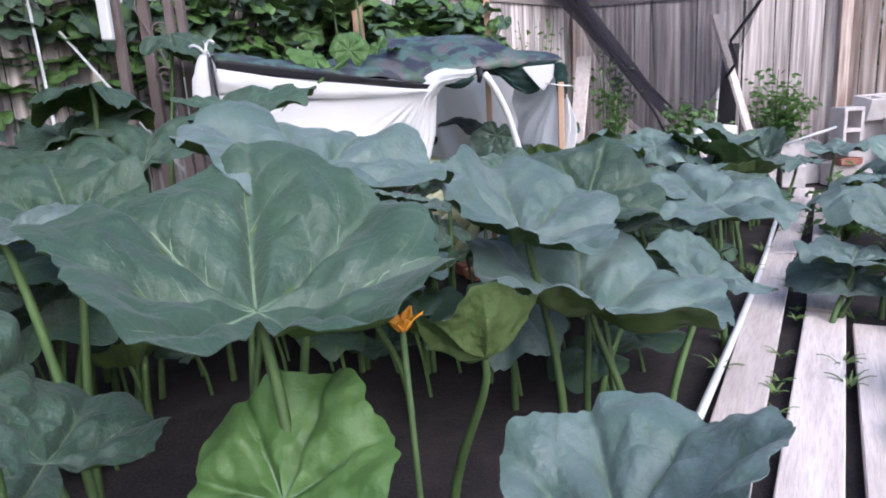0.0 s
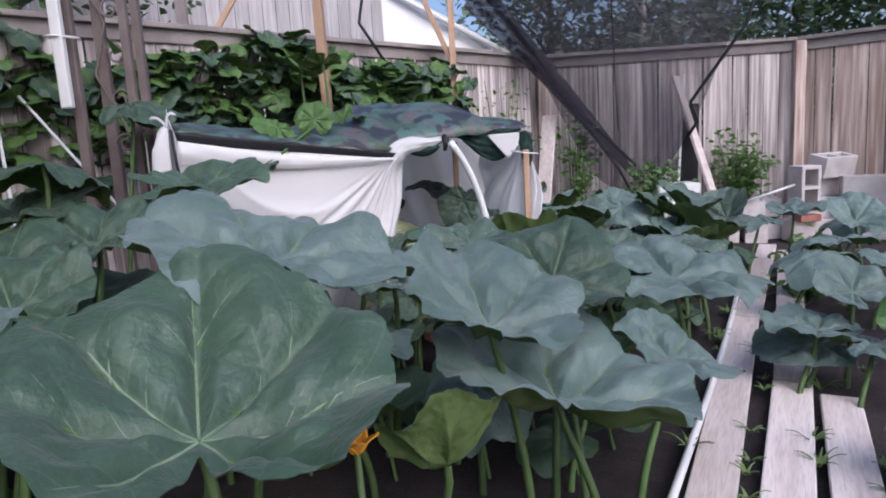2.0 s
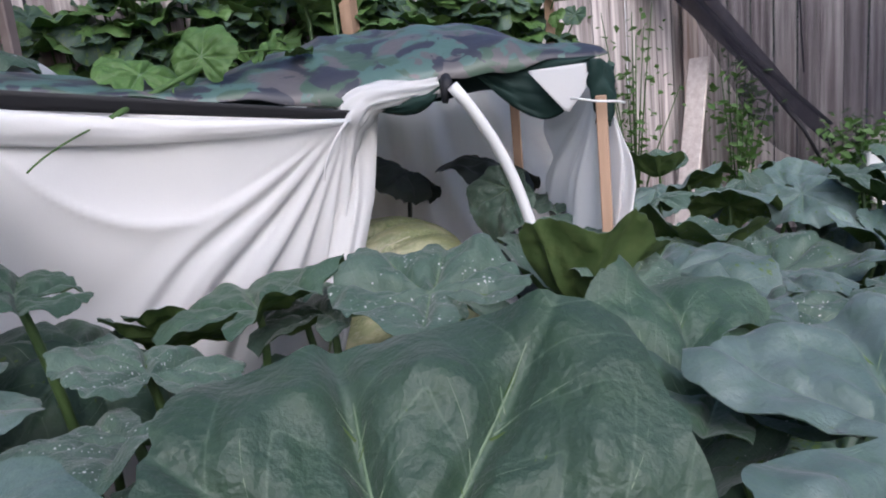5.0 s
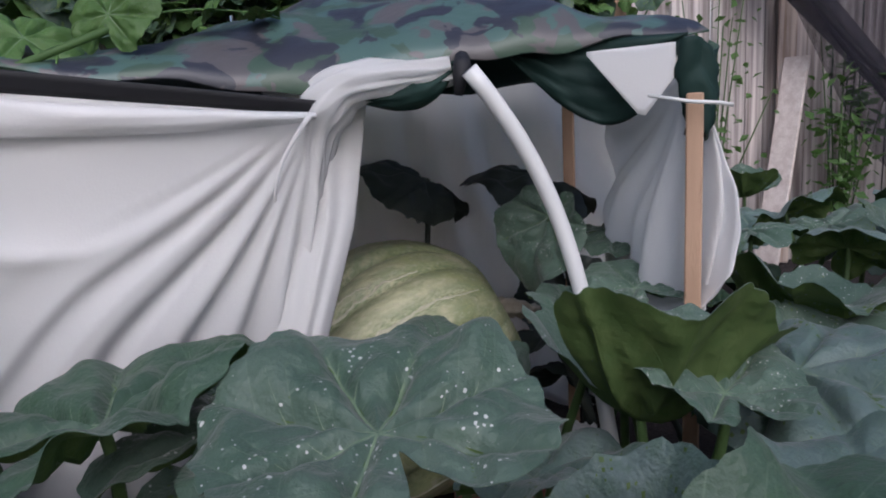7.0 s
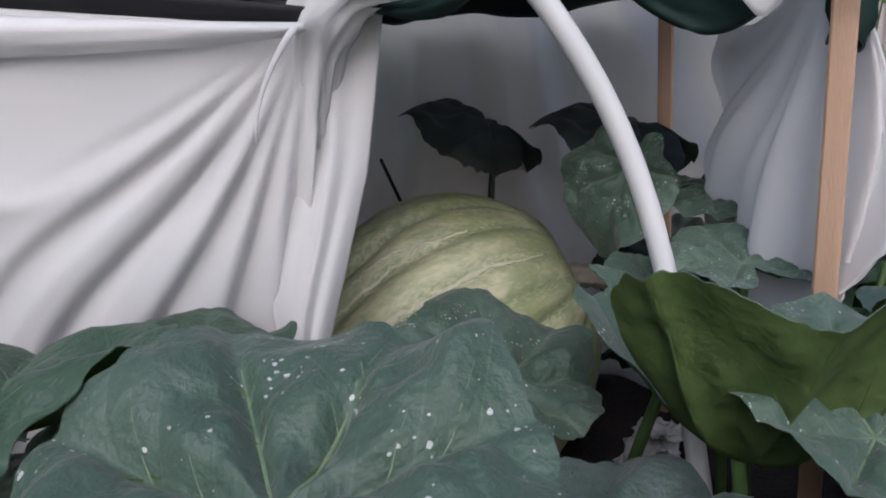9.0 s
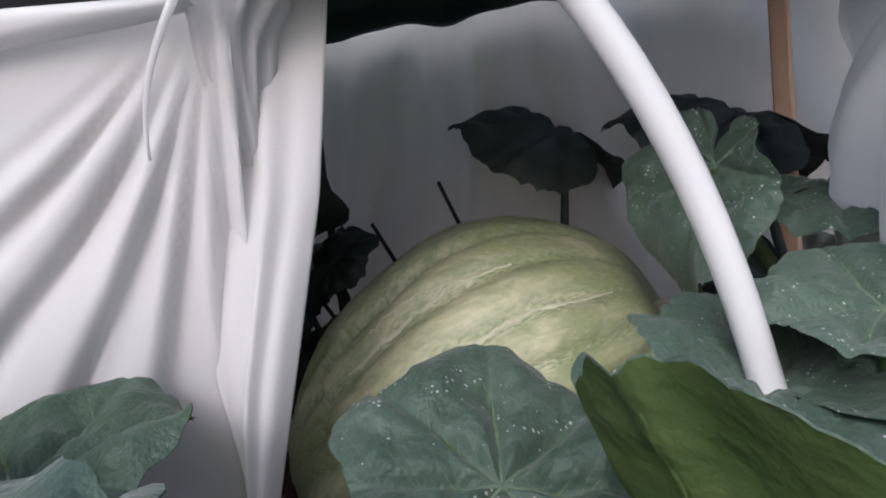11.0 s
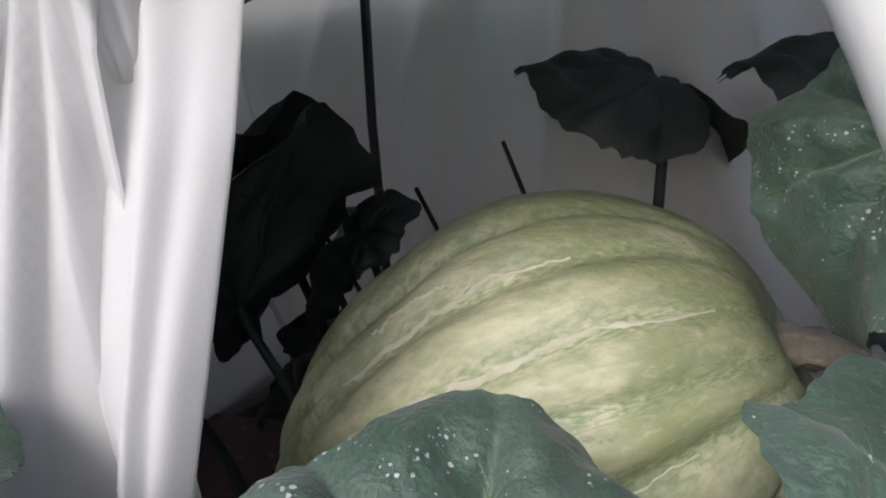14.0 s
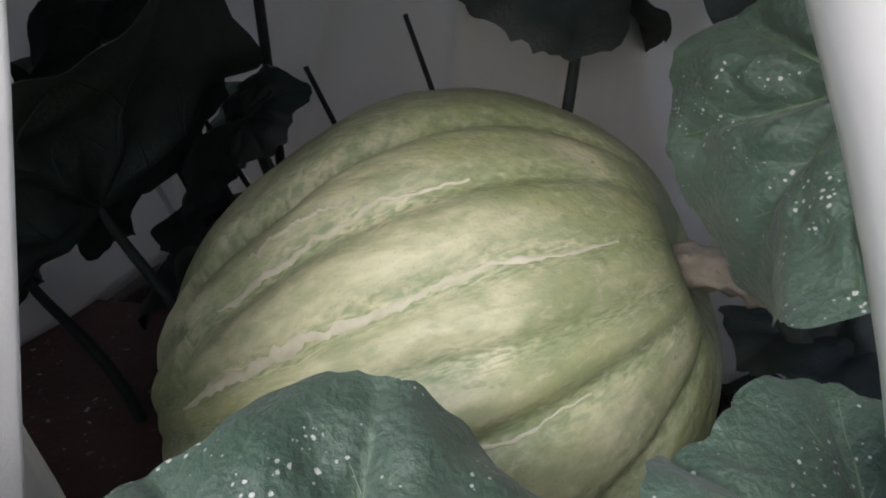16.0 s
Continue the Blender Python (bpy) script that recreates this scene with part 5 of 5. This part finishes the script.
def vine_on_roof():
    ob = thing("vine_shoot", "yellow-green vine shoot with tendrils lying over the tarp", "vine")
    line = bezier((-0.30, 3.72, 1.105), (-0.27, 3.80, 1.15), (-0.24, 3.88, 1.18), (-0.17, 4.02, 1.25), 12)
    part("runner", tube(line, 0.0075, 7), LEAF_YOUNG, ob, smooth=True)
    part("tendril", tube(bezier((-0.235, 3.88, 1.175), (-0.22, 3.86, 1.15), (-0.21, 3.84, 1.12), (-0.20, 3.83, 1.08), 8), 0.0024, 5), LEAF_YOUNG, ob)
    part("tendril", tube(bezier((-0.30, 3.72, 1.105), (-0.36, 3.66, 1.07), (-0.40, 3.61, 1.04), (-0.43, 3.58, 1.0), 8), 0.0024, 5), LEAF_YOUNG, ob)
    part("tendril", tube(bezier((-0.17, 4.02, 1.25), (-0.12, 4.08, 1.27), (-0.06, 4.16, 1.27), (0.0, 4.22, 1.25), 8), 0.0024, 5), LEAF_YOUNG, ob)
    for x, y, z, s, yaw, tilt in ((-0.20, 3.97, 1.25, 0.10, 10, 70), (-0.36, 3.92, 1.22, 0.12, 60, 40), (-0.09, 4.12, 1.26, 0.065, -40, 50), (-0.03, 4.18, 1.25, 0.045, -90, 10)):
        b = new("leaf_blade", blade("young", 2 if s > 0.09 else 1))
        b.parent = ob
        b.matrix_basis = pose(x, y, z, tilt, 0, yaw) @ Matrix.Diagonal((s, s, s, 1))


vine_on_roof()


def blossom(x, y, z, s):
    ob = thing("pumpkin_flower", "orange pumpkin blossom among the leaves", "flower")
    for k in range(5):
        a = 6.283 * k / 5
        def petal(u, v, a=a):
            w = 0.35 * math.sin(math.pi * min(0.95, 0.15 + 0.85 * v)) * s * (u - 0.5) * 2
            r = s * (0.1 + 0.8 * v)
            return Vector((x + r * math.cos(a) * (0.4 + 0.6 * v) - w * math.sin(a), y + r * math.sin(a) * (0.4 + 0.6 * v) + w * math.cos(a), z + s * 0.9 * v - 0.1 * s * v * v + 0.05 * s * math.sin(9 * u)))
        part("petal", sheet(petal, 6, 8, 0.002), PETAL, ob)
    part("stalk", tube([(x, y, z + 0.01), (x + 0.01, y, z * 0.5), (x + 0.03, y + 0.02, 0)], 0.006, 6), STALK, ob)


PETAL = mat("orange_petal", (0.75, 0.30, 0.02), (0.82, 0.42, 0.04), 10, 0.6, translucent=0.3, tint=(0.8, 0.35, 0.03))
blossom(0.315, 1.77, 0.665, 0.04)
blossom(0.10, 6.10, 1.10, 0.06)
blossom(1.70, 4.55, 0.43, 0.05)


def weed(x, y, s, seed):
    rnd = random.Random(seed)
    bm = bmesh.new()
    for k in range(9):
        a, l = rnd.uniform(0, 6.28), s * rnd.uniform(0.6, 1.2)
        c, q = math.cos(a), math.sin(a)
        last = None
        for j in range(5):
            v = j / 4
            p = Vector((x + c * l * v * 0.7, y + q * l * v * 0.7, 0.03 + l * (0.9 * v - 0.55 * v * v)))
            w = 0.006 * (1.1 - v)
            row = [bm.verts.new(p + Vector((-q * w, c * w, 0))), bm.verts.new(p + Vector((0, 0, 0.002))), bm.verts.new(p - Vector((-q * w, c * w, 0)))]
            if last:
                bm.faces.new((last[0], last[1], row[1], row[0]))
                bm.faces.new((last[1], last[2], row[2], row[1]))
            last = row
    solo("weed_tuft", bm, GRASS, "small weed growing between the planks", "weed", "weeds along the path")


GRASS = mat("grass_blade", (0.09, 0.15, 0.04), (0.16, 0.22, 0.08), 10, 0.7, per_object=0.25, translucent=0.2)
_r = random.Random(8)
for k in range(46):
    q = Vector((1.15, 2.79, 0)) + PATH_SIDE * (_r.choice((-0.05, 0.165, 0.365, 0.56)) + _r.uniform(-0.03, 0.03)) + PATH_DIR * _r.uniform(-1.6, 3.2)
    weed(q.x, q.y, _r.uniform(0.05, 0.12), k)


def bush(name, x, y, z0, r, h, n, seed, label, leaf_size=0.05):
    """A loose weedy shrub: thin stems with many small leaves."""
    rnd = random.Random(seed)
    ob = thing(name, label, "shrub")
    leaves = bmesh.new()
    for k in range(12):
        a = rnd.uniform(0, 6.28)
        tip = Vector((x + r * math.cos(a) * rnd.random(), y + r * 0.6 * math.sin(a) * rnd.random(), z0 + h * rnd.uniform(0.6, 1)))
        part("stem", tube([(x, y, z0), lerp(Vector((x, y, z0)), tip, 0.5) + Vector((0, 0, 0.05)), tip], [0.007, 0.005, 0.003], 5), STALK, ob)
        for j in range(n // 12):
            p = lerp(Vector((x, y, z0)), tip, rnd.uniform(0.25, 1)) + Vector((rnd.gauss(0, 0.06), rnd.gauss(0, 0.06), rnd.gauss(0, 0.04)))
            leaflet(leaves, p, leaf_size * rnd.uniform(0.6, 1.3), rnd)
    tagged(part("foliage", leaves, LEAF_YOUNG, ob), kind="stuff")


def leaflet(bm, p, s, rnd):
    m = Matrix.Translation(p) @ Euler((rnd.uniform(-0.9, 0.9), rnd.uniform(-0.9, 0.9), rnd.uniform(0, 6.28))).to_matrix().to_4x4()
    v = [bm.verts.new(m @ Vector(c)) for c in ((0, 0, 0), (0.32 * s, 0.5 * s, 0.06 * s), (0, 1.1 * s, -0.1 * s), (-0.32 * s, 0.5 * s, 0.06 * s))]
    bm.faces.new((v[0], v[1], v[2]))
    bm.faces.new((v[0], v[2], v[3]))


bush("weedy_shrub", 3.05, 7.45, 0.25, 0.36, 0.8, 620, 2, "leafy green weed growing before the fence", 0.07)
bush("weedy_shrub", 2.25, 7.30, 0.0, 0.32, 0.85, 620, 3, "leafy green weed growing before the fence", 0.07)
bush("weedy_shrub", 1.55, 7.55, 0.0, 0.25, 1.5, 300, 4, "yellowing climbing plant at the fence corner", 0.07)
bush("weedy_shrub", 0.85, 7.30, 0.2, 0.32, 1.45, 260, 5, "thin yellow-green plant before the fence", 0.06)
bush("weedy_shrub", 2.55, 4.95, 0.0, 0.28, 0.42, 360, 6, "grassy weeds beside the planks", 0.06)


# ---- net ----
def net_material(name, thin, thick):
    m = bpy.data.materials.new(name)
    m.use_nodes = True
    nt = m.node_tree
    b = nt.nodes["Principled BSDF"]
    b.inputs["Base Color"].default_value = (0.045, 0.042, 0.06, 1)
    b.inputs["Roughness"].default_value = 0.9
    tr = nt.nodes.new("ShaderNodeBsdfTransparent")
    ms = nt.nodes.new("ShaderNodeMixShader")
    n = nt.nodes.new("ShaderNodeTexNoise")
    n.inputs["Scale"].default_value = 2.0
    r = nt.nodes.new("ShaderNodeMapRange")
    r.inputs["To Min"].default_value, r.inputs["To Max"].default_value = thin, thick
    nt.links.new(n.outputs["Fac"], r.inputs["Value"])
    nt.links.new(r.outputs[0], ms.inputs[0])
    nt.links.new(tr.outputs[0], ms.inputs[1])
    nt.links.new(b.outputs[0], ms.inputs[2])
    nt.links.new(ms.outputs[0], nt.nodes["Material Output"].inputs[0])
    return m


NET, NET_DENSE = net_material("black_net", 0.22, 0.46), net_material("black_net_bunched", 0.45, 0.8)
net = thing("garden_net", "fine black garden net hung over the fence on a cable", "net")


def veil(u, v):
    top = lerp(Vector((0.45, 6.85, 2.62)), Vector((3.05, 6.98, 2.42)), u)
    low = lerp(Vector((1.20, 7.58, 1.75)), Vector((2.62, 7.40, 1.02)), u) + Vector((0, 0, -0.85 * math.sin(math.pi * u)))
    return lerp(top, low, v) + Vector((0, -0.05 * math.sin(11 * u) * v, 0.03 * wob(4 * u, 4 * v)))


part("veil", sheet(veil, 30, 16, 0.002), NET, net)
for nm, pts, r in (("gathered_edge", [(0.95, 7.60, 2.2), (1.25, 7.52, 1.72), (1.62, 7.46, 1.25), (2.10, 7.40, 0.75)], [0.02, 0.025, 0.02, 0.012]),
                   ("gathered_edge", [(1.40, 7.50, 1.5), (1.72, 7.46, 1.05), (1.95, 7.44, 0.72), (2.1, 7.42, 0.4)], [0.018, 0.018, 0.012, 0.008]),
                   ("hanging_edge", [(3.10, 6.95, 2.42), (2.98, 7.06, 1.95), (2.58, 7.30, 1.32), (2.66, 7.34, 1.14), (2.58, 7.40, 1.0)], 0.016),
                   ("cable", [(-1.2, 6.6, 2.50), (0.42, 6.56, 2.30), (1.75, 6.8, 2.44), (3.1, 6.95, 2.6)], 0.008),
                   ("hanging_edge", [(1.75, 6.8, 2.44), (1.86, 7.2, 1.85), (1.94, 7.5, 1.35), (1.96, 7.52, 1.1)], 0.006),
                   ("hanging_edge", [(-0.32, 6.3, 2.6), (-0.26, 6.3, 2.25), (-0.30, 6.28, 2.05), (-0.12, 6.3, 1.75)], 0.012)):
    part(nm, tube(pts, r, 8), BLACK_CLOTH, net, smooth=True)

def gathered(u, v):
    """The net bunched along its lower edge, broad at the cable and narrow at the ground."""
    p = lerp(lerp(Vector((0.62, 7.45, 2.45)), Vector((1.30, 7.50, 1.66)), min(1, u * 2)), Vector((2.12, 7.42, 0.62)), max(0.0, u * 2 - 1))
    w = 0.26 * (1 - u) ** 0.8 + 0.05
    return p + Vector((0.62, 0, 0.78)) * w * (v - 0.5) + Vector((0, -0.03 * math.sin(16 * v + 4 * u) * (1 - 0.5 * u), 0))


part("gathered_net", sheet(gathered, 40, 14, 0.003), NET_DENSE, net)

# ---- neighbouring house and trees ----
house = thing("neighbour_shed", "grey boarded shed with a white sloping roof beyond the fence", "shed")
SIDING = mat("grey_siding", (0.36, 0.34, 0.35), (0.48, 0.46, 0.46), 3, 0.9, 0.3, 30, stretch=(9, 9, 0.5), per_object=0.12)
WHITE_ROOF = mat("white_roof_sheet", (0.66, 0.66, 0.68), (0.74, 0.74, 0.75), 3, 0.6, 0.05, 30)
wall_a, wall_b = Vector((-4.6, 7.9, 0)), Vector((-0.7, 11.4, 0))
wd = (wall_b - wall_a).normalized()
for k in range(27):
    p = lerp(wall_a, wall_b, (k + 0.5) / 27)
    part("siding_board", box((0.185, 0.03, 4.2), (p.x, p.y + 0.004 * (k % 2), 2.1), Matrix.Rotation(math.atan2(wd.y, wd.x), 3, "Z"), 0.004), SIDING, house)


def shed_roof(u, v):
    a = lerp(Vector((-1.3, 11.3, 3.75)), Vector((1.55, 12.7, 2.28)), u)
    return a + Vector((-0.9, 2.2, 0.9)) * v + Vector((0, 0, 0))


part("roof", sheet(shed_roof, 10, 4, 0.05), WHITE_ROOF, house, "white roof sheet")
part("gable_wall", sheet(lambda u, v: lerp(Vector((-0.9, 11.45, 3.45)), Vector((1.4, 12.75, 2.28)), u) * 1.0 + Vector((0, 0.05, 0)) - Vector((0, 0, (3.45 - 1.17 * u) * v)), 8, 4, 0.06), WHITE_ROOF, house, "pale gable wall")
part("fascia", tube([(-1.3, 11.22, 3.72), (1.55, 12.62, 2.25)], 0.05, 6), PVC, house, "white roof edge")


def tree(x, y, h, r, seed, material, label, n=1500, leaf_size=0.2):
    rnd = random.Random(seed)
    ob = thing("garden_tree", label, "tree", "trees beyond the fence")
    wood, crown = bmesh.new(), bmesh.new()
    tube([(x, y, 0), (x + 0.1, y, 0.25 * h), (x, y + 0.1, 0.6 * h), (x, y, 0.9 * h)], [0.16, 0.13, 0.08, 0.03], 9, wood)
    tips = []
    for k in range(16):
        a, z = 2.4 * k, h * rnd.uniform(0.25, 0.95)
        out = r * rnd.uniform(0.5, 1.0) * math.sqrt(max(0.1, 1 - ((z / h - 0.55) / 0.5) ** 2))
        tip = Vector((x + out * math.cos(a), y + out * math.sin(a), z + 0.15 * h * rnd.random()))
        tube([(x, y, z * 0.85), lerp(Vector((x, y, z * 0.85)), tip, 0.5) + Vector((0, 0, 0.1)), tip], [0.05, 0.03, 0.01], 5, wood)
        tips.append(tip)
    for k in range(n):
        c = rnd.choice(tips)
        p = c + Vector((rnd.gauss(0, 0.26 * r), rnd.gauss(0, 0.26 * r), rnd.gauss(0, 0.2 * r)))
        leaflet(crown, p, leaf_size * rnd.uniform(0.6, 1.4), rnd)
    part("trunk", wood, RAIL_WOOD, ob)
    tagged(part("crown", crown, material, ob), kind="stuff")


TREE_A = mat("tree_leaves", (0.035, 0.065, 0.03), (0.06, 0.10, 0.04), 2, 0.6, translucent=0.3, tint=(0.08, 0.16, 0.03), third=(0.09, 0.14, 0.05), third_scale=5)
# Pale grey of these leaves is the net's haze, put into the colour
TREE_HAZED = mat("tree_leaves_hazed", (0.12, 0.155, 0.125), (0.19, 0.225, 0.18), 2, 0.6, translucent=0.45, tint=(0.16, 0.22, 0.12))
tree(2.2, 14.5, 4.6, 2.0, 1, TREE_HAZED, "grey-green leafy tree beyond the fence, net haze in its colour", 5200, 0.15)
tree(3.6, 13.0, 3.6, 1.7, 11, TREE_HAZED, "low grey-green tree beyond the fence, net haze in its colour", 4200, 0.14)
tree(7.4, 15.5, 5.5, 2.6, 12, TREE_HAZED, "grey-green leafy tree beyond the fence, net haze in its colour", 5200, 0.15)
tree(5.0, 14.0, 4.2, 2.0, 2, TREE_HAZED, "grey-green leafy tree beyond the fence, net haze in its colour", 2200)
tree(8.0, 12.0, 4.8, 2.2, 3, TREE_A, "dense green tree beyond the fence", 2600)
tree(6.2, 9.3, 3.6, 1.5, 4, TREE_A, "dense green tree leaning over the fence", 2200, 0.13)
tree(10.5, 9.0, 5.5, 2.5, 6, TREE_A, "dense green tree beyond the fence", 2400)
tree(-3.6, 7.0, 4.2, 1.5, 5, TREE_A, "dark green tree behind the trellis", 2600, 0.13)
tree(-4.4, 4.6, 4.6, 2.1, 7, TREE_A, "dark green tree overhanging the garden fence", 5200, 0.16)
# Out of view; added to throw shade on the left-hand leaves
tree(-3.6, 1.6, 4.8, 2.2, 8, TREE_A, "unseen dark green tree added to shade the side of the garden", 5200, 0.17)
solo("dark_screen", sheet(lambda u, v: Vector((-3.6 + 1.5 * u, 4.35 + 1.35 * u + 0.03 * math.sin(20 * u), 1.95 - 1.9 * v)), 30, 8, 0.004), BLACK_CLOTH, "black shade cloth hung before the fence", "shade cloth")
bush("side_shrub", 4.35, 6.35, 0.0, 0.5, 1.5, 420, 9, "dark leafy shrub beside the block pile", 0.11)
